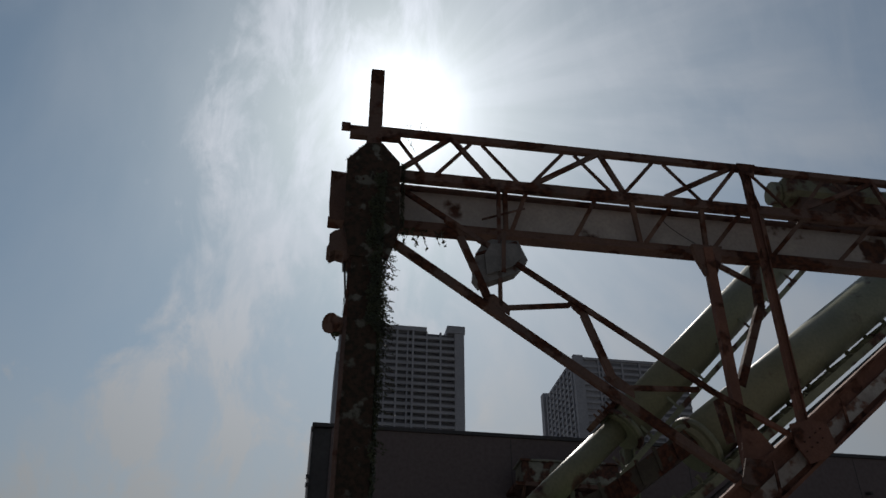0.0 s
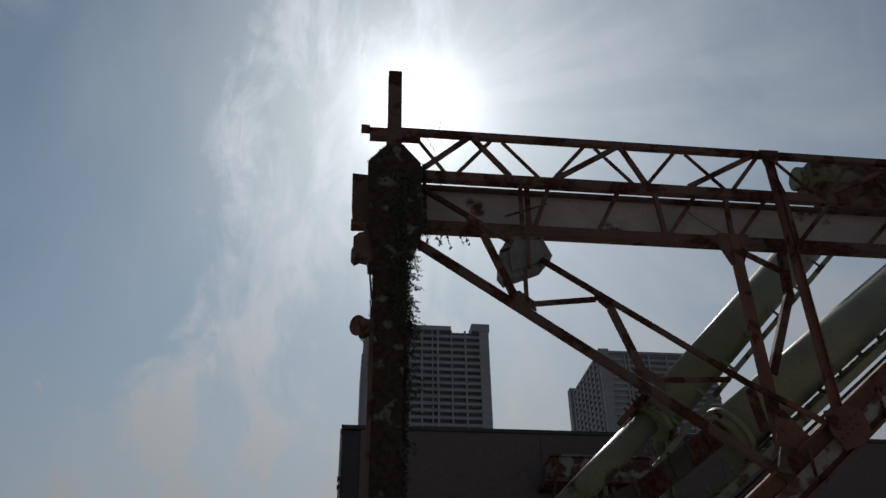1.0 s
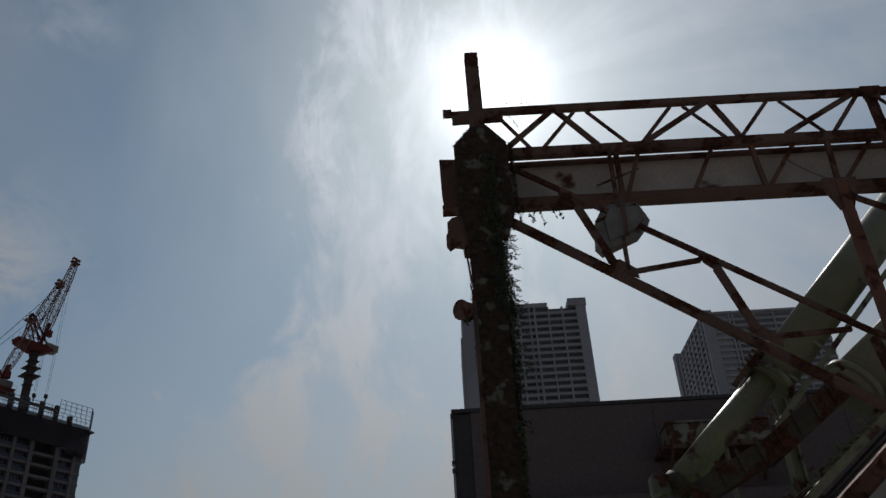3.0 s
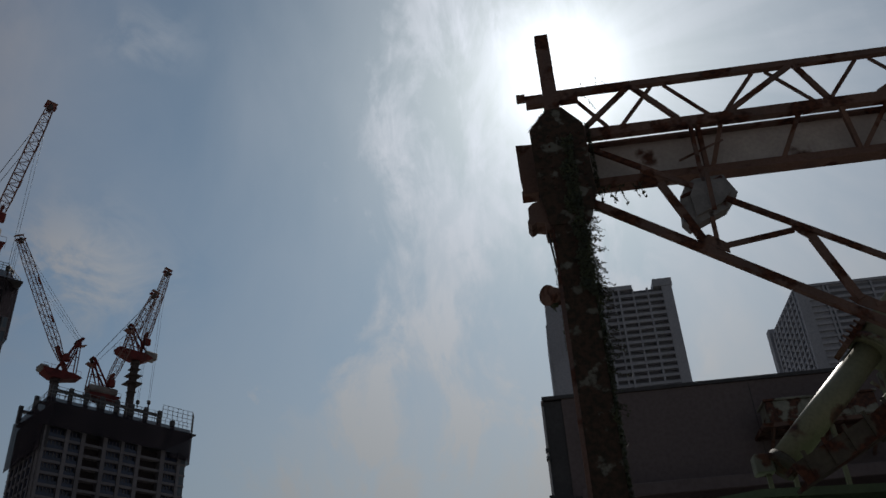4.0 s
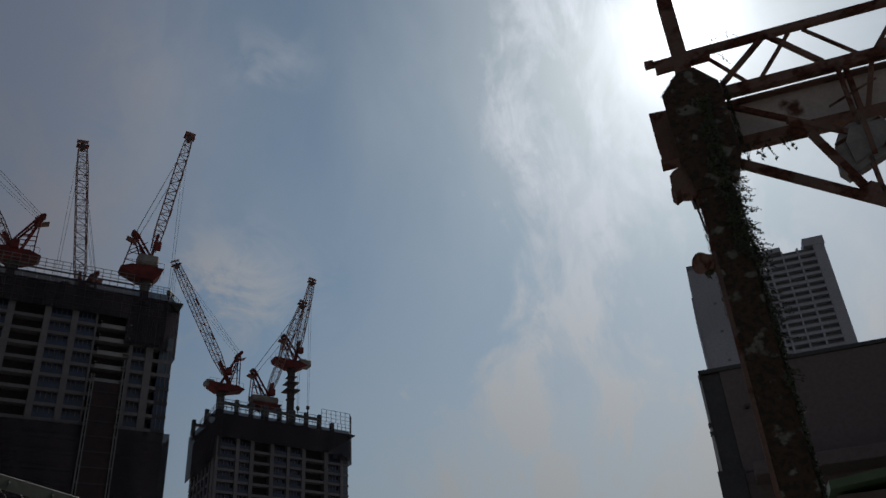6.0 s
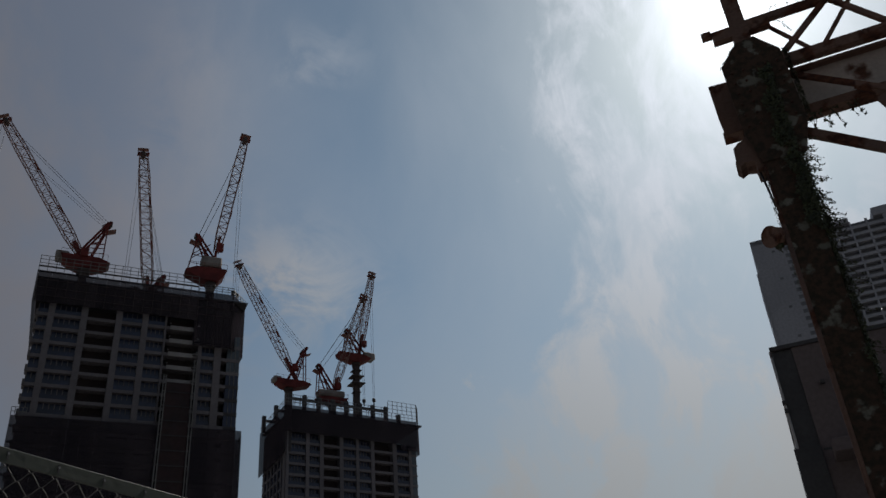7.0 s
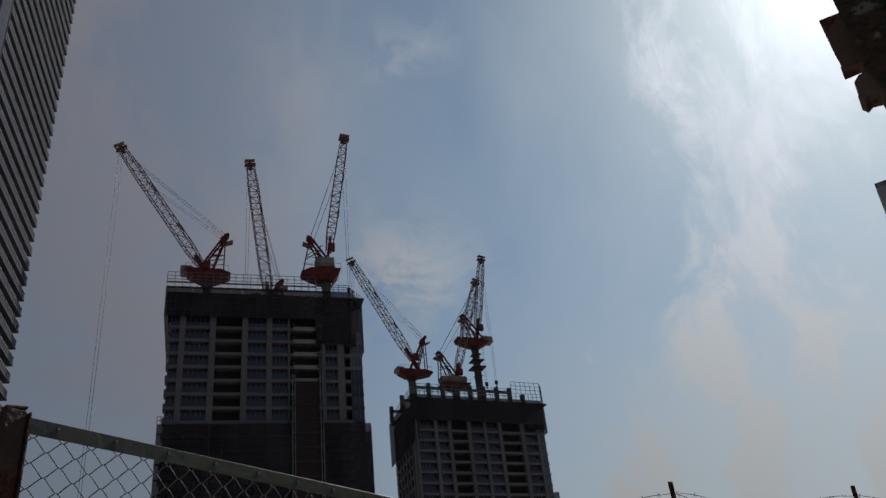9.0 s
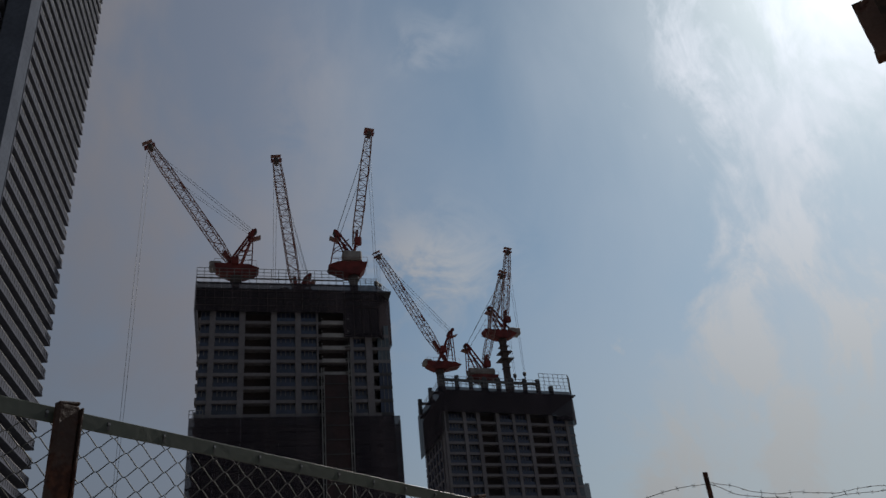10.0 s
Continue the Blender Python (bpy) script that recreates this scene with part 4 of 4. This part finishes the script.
def build_tower_two():
    m = pose(-162.29, 177.21, 0, 0, 0, 64.5)
    t = thing("unfinished_tower", "unfinished concrete high-rise with steel columns above dark netting", "tower block", m)
    S = 3.15
    levels = [80.9 - S * k for k in range(12)]
    bays = [(0.8, 6.0, "window"), (7.1, 10.4, "window"), (11.6, 16.8, "open"), (18.0, 22.2, "window"), (23.2, 27.2, "window"), (28.4, 34.8, "open"), (36.2, 40.4, "window")]
    piers = [(0, 0.8), (6.0, 7.1), (10.4, 11.6), (16.8, 18.0), (22.2, 23.2), (27.2, 28.4), (34.8, 36.2), (40.4, 41.4)]
    grid_tower(t, bays, piers, levels, 40, S, 41.4, 24, 2.8)
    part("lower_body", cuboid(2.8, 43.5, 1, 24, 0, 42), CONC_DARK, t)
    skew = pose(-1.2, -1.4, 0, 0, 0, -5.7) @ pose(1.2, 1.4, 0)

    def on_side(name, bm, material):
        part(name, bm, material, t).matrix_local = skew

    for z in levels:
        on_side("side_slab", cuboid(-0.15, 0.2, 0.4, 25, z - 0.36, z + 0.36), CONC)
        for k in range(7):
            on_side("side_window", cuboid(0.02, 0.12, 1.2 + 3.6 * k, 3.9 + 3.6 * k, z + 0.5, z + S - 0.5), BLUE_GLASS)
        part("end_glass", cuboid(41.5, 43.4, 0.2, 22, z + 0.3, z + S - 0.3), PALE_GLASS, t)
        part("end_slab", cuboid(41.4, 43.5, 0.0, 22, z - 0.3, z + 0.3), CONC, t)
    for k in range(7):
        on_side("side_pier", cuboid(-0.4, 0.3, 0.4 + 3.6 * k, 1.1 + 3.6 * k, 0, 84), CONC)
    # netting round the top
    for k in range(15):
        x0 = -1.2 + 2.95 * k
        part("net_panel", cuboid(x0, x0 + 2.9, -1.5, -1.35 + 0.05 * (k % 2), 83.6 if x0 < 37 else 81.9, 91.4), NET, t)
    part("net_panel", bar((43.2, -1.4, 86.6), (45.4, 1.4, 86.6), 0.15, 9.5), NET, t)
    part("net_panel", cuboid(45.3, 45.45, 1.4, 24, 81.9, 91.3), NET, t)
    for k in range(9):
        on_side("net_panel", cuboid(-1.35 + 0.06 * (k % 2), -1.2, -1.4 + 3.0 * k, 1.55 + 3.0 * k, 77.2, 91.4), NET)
        # darkened concrete holds the shade behind the side netting
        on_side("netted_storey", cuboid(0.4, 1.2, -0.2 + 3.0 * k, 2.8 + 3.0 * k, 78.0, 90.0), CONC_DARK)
        on_side("guard_post", cuboid(-1.33, -1.21, -1.4 + 3.0 * k, -1.28 + 3.0 * k, 91.4, 93.0), RAIL_STEEL)
    for z in (92.2, 93.0):
        on_side("guard_rail", cuboid(-1.32, -1.22, -1.4, 25.4, z, z + 0.1), RAIL_STEEL)
    part("roof_deck", cuboid(1.4, 45.2, -1.2, 24, 90.2, 90.6), CONC_DARK, t)
    # steel frame of the next storey
    for k in range(9):
        x = 1.0 + 4.6 * k
        for y in (0.0, 11.0, 21.0):
            part("steel_column", cuboid(x - 0.55, x + 0.55, y, y + 1.0, 90.6, 95.8 if k < 8 else 93.8), DARK_TRIM, t)
    for y in (0.1, 11.1, 21.1):
        part("steel_beam", cuboid(0.6, 33.5, y, y + 0.6, 93.9, 94.7), DARK_TRIM, t)
    guard(t, (-1.2, -1.4), (43.2, -1.4), 91.4, 2.0, 1.5, 2)
    guard(t, (33.0, -1.4), (43.2, -1.4), 93.4, 3.8, 1.7, 3)
    guard(t, (-1.0, -1.35), (33.0, -1.35), 91.4, 3.4, 2.3, 3)
    guard(t, (43.2, -1.4), (45.4, 1.4), 91.3, 6.0, 1.2, 4)
    guard(t, (6.0, 24), (45.3, 24), 90.6, 5.6, 2.0, 4)
    guard(t, (43.7, 23), (44.6, 23), 44, 14, 0.9, 8)
    part("side_scaffold", cuboid(45.2, 46.4, 2, 23, 0, 63.5), NET, t)
    c = pose(-162.29, 177.21, 0, 0, 0, 62) @ pose(0, 14, 0)
    tower_crane(c, "red and pale luffing crane leaning toward the taller tower", (-12.8, 143.6), (6.0, 109.3), (10.4, 117.4), (10.5, 105.2),
                (0.6, 12.3, 102.6, 105.8), 5.2, 90.4, (-0.2, 2.4, 104.6, 106.8), 132, 2.3)
    tower_crane(c @ pose(0, -3, 0), "low red luffing crane with a rounded white machinery cover", (30.3, 137.8), (19.6, 103.4), (14.2, 110.8), (13.6, 101.0),
                (23.6, 13.2, 98.0, 100.4), 18.8, 90.4, (13.8, 22.6, 100.4, 103.2), 100, 2.2)
    tower_crane(c, "red luffing crane raised on a tall mast with climbing collars", (35.3, 149.4), (30.4, 121.4), (25.6, 126.6), (24.2, 118.0),
                (22.0, 33.6, 114.6, 118.2), 28.7, 90.4, (31.0, 35.2, 116.6, 119.8), 102, 2.1, ((112.0, 1.5), (109.8, 2.1), (107.2, 2.4), (104.4, 1.25)))


def build_tower_pale():
    m = pose(-44.0, 317.0, 0, 0, 0, 9)
    t = thing("apartment_tower", "hazy pale grey apartment tower with rows of balconies", "tower block", m)
    part("body", cuboid(0, 53.2, 2.2, 40, 0, 166.2), CONC_HAZED, t)
    part("blank_wall", cuboid(0, 15.0, 0, 2.2, 0, 168.0), CONC_HAZED, t)
    part("edge_fin", cuboid(-0.8, 0.0, 0.4, 30, 0, 154), CONC_HAZED, t)
    part("end_wall", cuboid(49.5, 53.2, 0, 2.2, 0, 168.0), CONC_HAZED, t)
    part("roof_house", cuboid(45.8, 53.6, -0.3, 12, 166.2, 169.6), CONC_HAZED, t)
    part("parapet", cuboid(0, 37.0, 0.0, 20, 166.2, 168.2), CONC_HAZED, t)
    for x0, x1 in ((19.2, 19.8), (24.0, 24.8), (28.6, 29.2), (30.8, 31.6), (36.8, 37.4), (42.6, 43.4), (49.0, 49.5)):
        part("pier", cuboid(x0, x1, 0.0, 2.2, 0, 166.1), CONC_HAZED, t)
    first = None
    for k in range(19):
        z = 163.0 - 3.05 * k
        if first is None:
            first = [part("floor_band", cuboid(15, 31.6, 0.3, 2.2, -0.2, 1.1), CONC_HAZED, t), part("balcony", cuboid(31.6, 49.0, 0.15, 2.2, -0.2, 1.0), CONC_HAZED, t),
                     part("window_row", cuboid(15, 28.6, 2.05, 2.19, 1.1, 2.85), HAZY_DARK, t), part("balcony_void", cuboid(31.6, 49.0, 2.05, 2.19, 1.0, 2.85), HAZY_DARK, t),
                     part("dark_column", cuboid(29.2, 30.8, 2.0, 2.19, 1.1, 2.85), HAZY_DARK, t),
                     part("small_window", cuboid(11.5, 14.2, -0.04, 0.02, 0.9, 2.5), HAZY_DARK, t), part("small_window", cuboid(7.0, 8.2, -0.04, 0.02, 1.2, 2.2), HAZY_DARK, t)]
            for o in first:
                o.matrix_local = pose(0, 0, z)
        else:
            for n, o in enumerate(first):
                if n != 6 or k % 4 == 1:
                    again(o, pose(0, 0, z))


def build_tower_corner():
    m = pose(63.2, 374.6, 0, 0, 0, 9)
    t = thing("apartment_tower", "hazy grey corner tower with gridded pale balconies", "tower block", m)
    part("body", cuboid(1.4, 58, 1.4, 56, 0, 178.0), CONC_HAZED, t)
    part("corner_pier", cuboid(-0.3, 4.6, -0.3, 2.2, 0, 180.0), CONC_HAZED, t)
    part("roof_house", cuboid(34, 58, 3, 30, 178, 180.6), CONC_HAZED, t)
    part("parapet", cuboid(0, 58, 0.2, 56, 178.0, 179.2), CONC_HAZED, t)
    part("end_turret", cuboid(-1.6, 4, 52, 57, 0, 181.5), CONC_HAZED, t)
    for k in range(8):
        part("side_pier", cuboid(-0.6, 1.38, 3.6 + 6.4 * k, 5.4 + 6.4 * k, 0, 178), CONC_HAZED, t)
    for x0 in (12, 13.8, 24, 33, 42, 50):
        part("front_pier", cuboid(x0, x0 + 0.9, 0.2, 1.38, 0, 177.8), CONC_HAZED, t)
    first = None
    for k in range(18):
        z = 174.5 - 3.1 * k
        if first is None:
            first = [part("side_band", cuboid(-0.2, 1.38, 2.4, 52, -0.3, 0.9), CONC_HAZED, t), part("side_glass", cuboid(1.2, 1.36, 2.4, 52, 0.9, 2.8), HAZY_DARK, t),
                     part("front_band", cuboid(4.6, 57.8, 0.5, 1.38, -0.3, 1.0), CONC_HAZED, t), part("front_glass", cuboid(12.9, 57.6, 1.2, 1.36, 1.0, 2.8), HAZY_DARK, t)]
            for o in first:
                o.matrix_local = pose(0, 0, z)
        else:
            for o in first:
                again(o, pose(0, 0, z))


def build_tower_balcony():
    m = pose(-140.49, 52.03, 0, 0, 0, 143)
    t = thing("balcony_tower", "dark high-rise with continuous glazed balconies on every storey", "tower block", m)
    part("body", cuboid(-36.0, -2.0, 1.2, 30, 0, 200), CONC_DARK, t)
    part("corner_pier", cuboid(-39.2, -35.2, -1.9, 1.6, 0, 202), PIER_BLUE, t)
    part("edge_trim", cuboid(-35.18, -35.04, -2.0, -1.8, 0, 202), BALUSTER, t)
    first = None
    for k in range(58):
        z = 26.0 + 3.05 * k
        if first is None:
            first = [part("balcony_slab", cuboid(-34.95, -1.3, -1.7, 1.19, -0.22, 0.12), BALUSTER, t), part("balustrade", cuboid(-34.95, -1.5, -1.66, -1.58, 0.12, 1.22), BALUSTER, t),
                     part("top_rail", cuboid(-34.95, -1.4, -1.70, -1.56, 1.225, 1.31), SLAB_WHITE, t), part("end_rail", cuboid(-1.48, -1.4, -1.5, 1.0, 0.12, 1.2), BALUSTER, t),
                     part("window_row", cuboid(-34.9, -2.0, 1.1, 1.18, 0.12, 2.8), BLUE_GLASS, t),
                     part("side_slab", cuboid(-40.6, -36.0, 2.2, 29, -0.2, 0.5), BALUSTER, t)]
            for o in first:
                o.matrix_local = pose(0, 0, z)
        else:
            for o in first:
                again(o, pose(0, 0, z))


def build_balcony_posts():
    """Posts of the ten lowest storeys one by one, those above joined."""
    t = bpy.data.objects["balcony_tower"]
    first, verts, faces = None, [], []
    for k in range(58):
        for n in range(30):
            x, z = -34.4 + 1.1 * n, 26.12 + 3.05 * k
            if k < 10:
                if first is None:
                    first = part("baluster", cuboid(-0.05, 0.05, -0.0275, 0.0275, 0, 1.1), CONC_DARK, t)
                    first.matrix_local = pose(x, -1.69, z)
                else:
                    again(first, pose(x, -1.69, z))
            else:
                s = len(verts)
                for dz in (0, 1.1):
                    verts += [(x - 0.05, -1.72, z + dz), (x + 0.05, -1.72, z + dz), (x + 0.05, -1.665, z + dz), (x - 0.05, -1.665, z + dz)]
                faces += [(s, s + 1, s + 5, s + 4), (s + 1, s + 2, s + 6, s + 5), (s + 3, s, s + 4, s + 7), (s + 2, s + 3, s + 7, s + 6)]
    me = bpy.data.meshes.new("upper_balustrade")
    me.from_pydata(verts, [], faces)
    me.materials.append(CONC_DARK)
    rest = new("upper_balustrade", me)
    rest.parent = t
    tagged(rest, kind="stuff")


build_tower_one()
build_tower_two()
build_tower_pale()
build_tower_corner()
build_tower_balcony()
build_balcony_posts()


# ---- chain-link fence beside the camera ----
def build_fence():
    m = pose(-2.94, 1.19, 0, 0, 0, 95.4)
    f = thing("chain_link_fence", "chain-link fence with rusty posts and a green angle rail", "fence", m)
    for n, x in enumerate((-0.168, 1.95, 4.05, 6.15)):
        p = part("post", cuboid(x - 0.036, x + 0.036, -0.038, -0.0075, 0, 2.572, bevel=0.008), FENCE_POST, f, "rust-brown steel post")
        part("cap", bar((x - 0.034, -0.022, 2.568), (x + 0.034, -0.022, 2.578), 0.030, 0.010, "box", bevel=0.003), FENCE_POST, p, "bent rusty cap")
        part("flange", cuboid(x + 0.0365, x + 0.0415, -0.046, -0.0075, 0, 2.562), FENCE_POST, p)
    # the rail is an angle with bolt heads
    part("top_rail", cuboid(-1.3, 7.0, -0.006, 0.0, 2.512, 2.562, bevel=0.0015), FENCE_RAIL, f, "green-grey angle rail")
    part("rail_lip", cuboid(-1.3, 7.0, 0.0005, 0.005, 2.5575, 2.5625), FENCE_RAIL, f)
    first = None
    for k in range(24):
        x = -0.222 + 0.205 * k
        if first is None:
            first = part("bolt", tube((0, 0, 0), (0, -0.006, 0), 0.0045, 8), BOLT, f)
            first.matrix_local = pose(x, -0.006, 2.541)
            slot = part("bolt_slot", cuboid(-0.004, 0.004, -0.0075, -0.006, -0.014, 0.014), DARK_TRIM, f)
            slot.matrix_local = pose(x, 0, 2.537)
        else:
            again(first, pose(x, -0.006, 2.541 + 0.002 * math.sin(7 * k)))
            again(slot, pose(x, 0, 2.537))
    step = 0.0385
    for phase in (0, 1):
        rng = random.Random(5 + phase)
        path = []
        for j in range(59):
            x = 0.049 * ((j + 1 + phase) % 2)
            y = 0.0016 * (1 if (j + 1 + phase) % 2 else -1) + 0.004
            z = 2.566 - step * j
            q = 0.049 * ((j + phase) % 2)
            path.append(Vector((x, y, z)))
            path.append(Vector((x + (q - x) * 0.14, y, z - step * 0.07)))
            path.append(Vector((x + (q - x) * 0.5, 0.004, z - step * 0.5 + rng.uniform(-0.001, 0.001))))
            path.append(Vector((x + (q - x) * 0.86, 0.008 - y, z - step * 0.93)))
        wire = part("wire", sweep(path, 0.0019, 5), WIRE, f)
        wire.matrix_local = pose(-1.2550 + 0.049 * phase, 0.012, -0.019)
        for k in range(1, 82):
            again(wire, pose(-1.2550 + 0.049 * (phase + 2 * k), 0.012, -0.019 + 0.002 * math.sin(1.7 * k)))


def build_barbed():
    b = thing("barbed_wire_fence", "thin leaning angle posts strung with rusty barbed wire", "fence", pose(-3.91, 7.21, 0, 0, 0, 65.5))
    spots = [(-2.3, 3.2, -0.05), (0.0, 3.42, -0.035), (2.27, 3.42, -0.03), (4.5, 3.42, 0.02)]
    for x, z, lean in spots:
        part("post", bar((x - lean, 0, 0), (x, 0, z), 0.05, 0.05, "angle"), RUST, b)
    rng = random.Random(3)
    for strand, drop in ((0, 0.09), (1, 0.115)):
        for (x0, z0, _), (x1, z1, _) in zip(spots, spots[1:]):
            sag = 0.10 + 0.03 * strand
            path, barbs = [], []
            for k in range(41):
                s = k / 40
                path.append(Vector((x0 + (x1 - x0) * s, 0.012 * math.sin(40 * s + strand * 3) - 0.03,
                                    z0 + (z1 - z0) * s - drop - sag * 4 * s * (1 - s) * (1.25 - 0.6 * s) + 0.012 * math.sin(17 * s + 2 * strand))))
                if k % 3 == 1:
                    for _ in range(2):
                        o = Vector((rng.uniform(-0.6, 0.6), rng.uniform(-1, 1), rng.uniform(-1, 1))).normalized() * 0.022
                        barbs.append((path[-1] - o, path[-1] + o))
            if strand == 0 or x0 == 0.0:
                part("strand", sweep(path, 0.003, 5), WIRE, b)
                for p, q in barbs:
                    part("barb", tube(p, q, 0.0022, 4), WIRE, b)


build_fence()
build_barbed()


# ---- ivy on the column ----
def build_ivy():
    rng = random.Random(11)
    ivy = thing("ivy", "dark green ivy climbing and trailing from the rusty column", "climbing plant", GANTRY, kind="stuff")
    verts, faces = [], []

    def leaf(p, out, size):
        turn = Matrix.Rotation(rng.uniform(0, math.tau), 3, out) @ Matrix.Rotation(rng.uniform(-0.9, 0.9), 3, "X")
        a = (turn @ out.orthogonal()).normalized() * size
        b = out.cross(a).normalized() * size * rng.uniform(0.7, 1.0)
        c = out.normalized() * size * 0.25
        n = len(verts)
        for q in (p - a * 0.1, p + a * 0.35 - b * 0.55 + c, p + a * 0.55 - b * 0.22, p + a * 1.1, p + a * 0.55 + b * 0.22, p + a * 0.35 + b * 0.55 + c):
            verts.append(q)
        faces.extend([(n, n + 1, n + 2), (n, n + 2, n + 3), (n, n + 3, n + 4), (n, n + 4, n + 5)])

    def patchy(u, z):
        return noise.noise(Vector((u * 2.2, z * 1.1, 3.3))) + 0.6 * noise.noise(Vector((u * 7, z * 4.0, 1.3)))

    # on the faces, thick toward the far edge
    for _ in range(11000):
        z = 3.2 + 5.0 * rng.random() ** 0.8
        u = rng.uniform(-0.1, 0.29)
        if patchy(u, z) + 0.55 * (u - 0.14) / 0.14 > 0.42 + 0.25 * max(0, 5.0 - z):
            leaf(Vector((u, -0.225 - 0.05 * rng.random() ** 2, z)), Vector((rng.uniform(-0.5, 0.5), -1, rng.uniform(-0.2, 0.6))), rng.uniform(0.018, 0.04))
    for _ in range(9000):
        z = 3.0 + 4.9 * rng.random()
        thick = max(0.012, 0.05 + 0.05 * noise.noise(Vector((0.3, z * 1.9, 8))) + (0.03 if 5.6 < z < 6.9 else 0))
        leaf(Vector((0.272 + thick * rng.random() ** 1.6, rng.uniform(-0.22, 0.1), z)), Vector((1, rng.uniform(-0.8, 0.3), rng.uniform(-0.3, 0.5))), rng.uniform(0.018, 0.04))
    for _ in range(900):
        z = 5.2 + 2.9 * rng.random()
        leaf(Vector((-0.075 - 0.03 * rng.random(), rng.uniform(-0.2, 0.15), z)), Vector((-1, rng.uniform(-0.6, 0.3), 0.2)), rng.uniform(0.015, 0.03))
    for _ in range(700):
        k = rng.random()
        leaf(Vector((0.47 + 0.05 * rng.random(), -0.2, 7.05 + 0.95 * k)), Vector((1, -0.5, 0.3)), rng.uniform(0.018, 0.035))
    for _ in range(260):
        k = rng.random()
        leaf(Vector((-0.18 + 0.22 * k + rng.uniform(-0.02, 0.02), -0.2, 7.98 + 0.27 * k + rng.random() * 0.03)), Vector((-0.6, -0.5, 0.6)), rng.uniform(0.012, 0.028))
    # sprays standing off the column and trailers under the beam
    stems = bmesh.new()

    def spray(p, way, length, size, fall):
        path, at, d = [p.copy()], p.copy(), way.normalized()
        for _ in range(int(length / 0.02)):
            d = (d + Vector((rng.uniform(-0.2, 0.2), rng.uniform(-0.2, 0.2), rng.uniform(-0.25, 0.2) - fall))).normalized()
            at = at + d * 0.02
            path.append(at.copy())
            if rng.random() < 0.7:
                leaf(at + Vector((rng.uniform(-1, 1), rng.uniform(-1, 1), rng.uniform(-1, 1))) * 0.012, Vector((rng.uniform(-1, 1), -1, rng.uniform(-0.5, 1))), rng.uniform(0.6, 1.2) * size)
        extra = sweep(path, 0.0028, 3)
        me = bpy.data.meshes.new("tmp")
        extra.to_mesh(me)
        extra.free()
        stems.from_mesh(me)
        bpy.data.meshes.remove(me)

    for _ in range(120):
        z = rng.choice((rng.uniform(5.5, 6.9), rng.uniform(4.0, 6.9)))
        spray(Vector((0.285, rng.uniform(-0.2, 0.0), z)), Vector((1, rng.uniform(-0.6, 0.2), rng.uniform(-0.5, 0.3))), rng.uniform(0.06, 0.24), 0.03, 0.05)
    for u, long in ((0.55, 0.3), (0.66, 0.2), (0.78, 0.34), (0.94, 0.24), (0.62, 0.42), (1.08, 0.16), (0.5, 0.25), (0.57, 0.38), (0.71, 0.3), (0.86, 0.3), (1.0, 0.28), (0.52, 0.34)):
        spray(Vector((u, 0.26, 7.385)), Vector((rng.uniform(-0.6, 0.8), -0.2, -0.5)), long, 0.04, 0.12)
    for u in (0.5, 0.6, 0.72, 0.85):
        spray(Vector((u, -0.02, 8.70)), Vector((rng.uniform(-0.5, 1.0), 0, 0.3)), rng.uniform(0.08, 0.16), 0.022, 0.05)
    for u, z in ((0.50, 8.55), (0.58, 8.45), (0.5, 7.95), (0.62, 7.9)):
        spray(Vector((u, -0.05, z)), Vector((0.8, -0.2, -0.6)), 0.16, 0.024, 0.05)
    spray(Vector((-0.2, -0.17, 5.66)), Vector((0.2, -0.2, -1)), 0.08, 0.03, 0.2)
    spray(Vector((-0.16, -0.15, 5.67)), Vector((0.1, -0.2, -1)), 0.08, 0.03, 0.2)
    me = bpy.data.meshes.new("leaves")
    me.from_pydata([tuple(v) for v in verts], [], faces)
    me.materials.append(LEAF)
    leaves = new("leaves", me)
    leaves.parent = ivy
    part("stems", stems, STEM, ivy)


build_ivy()
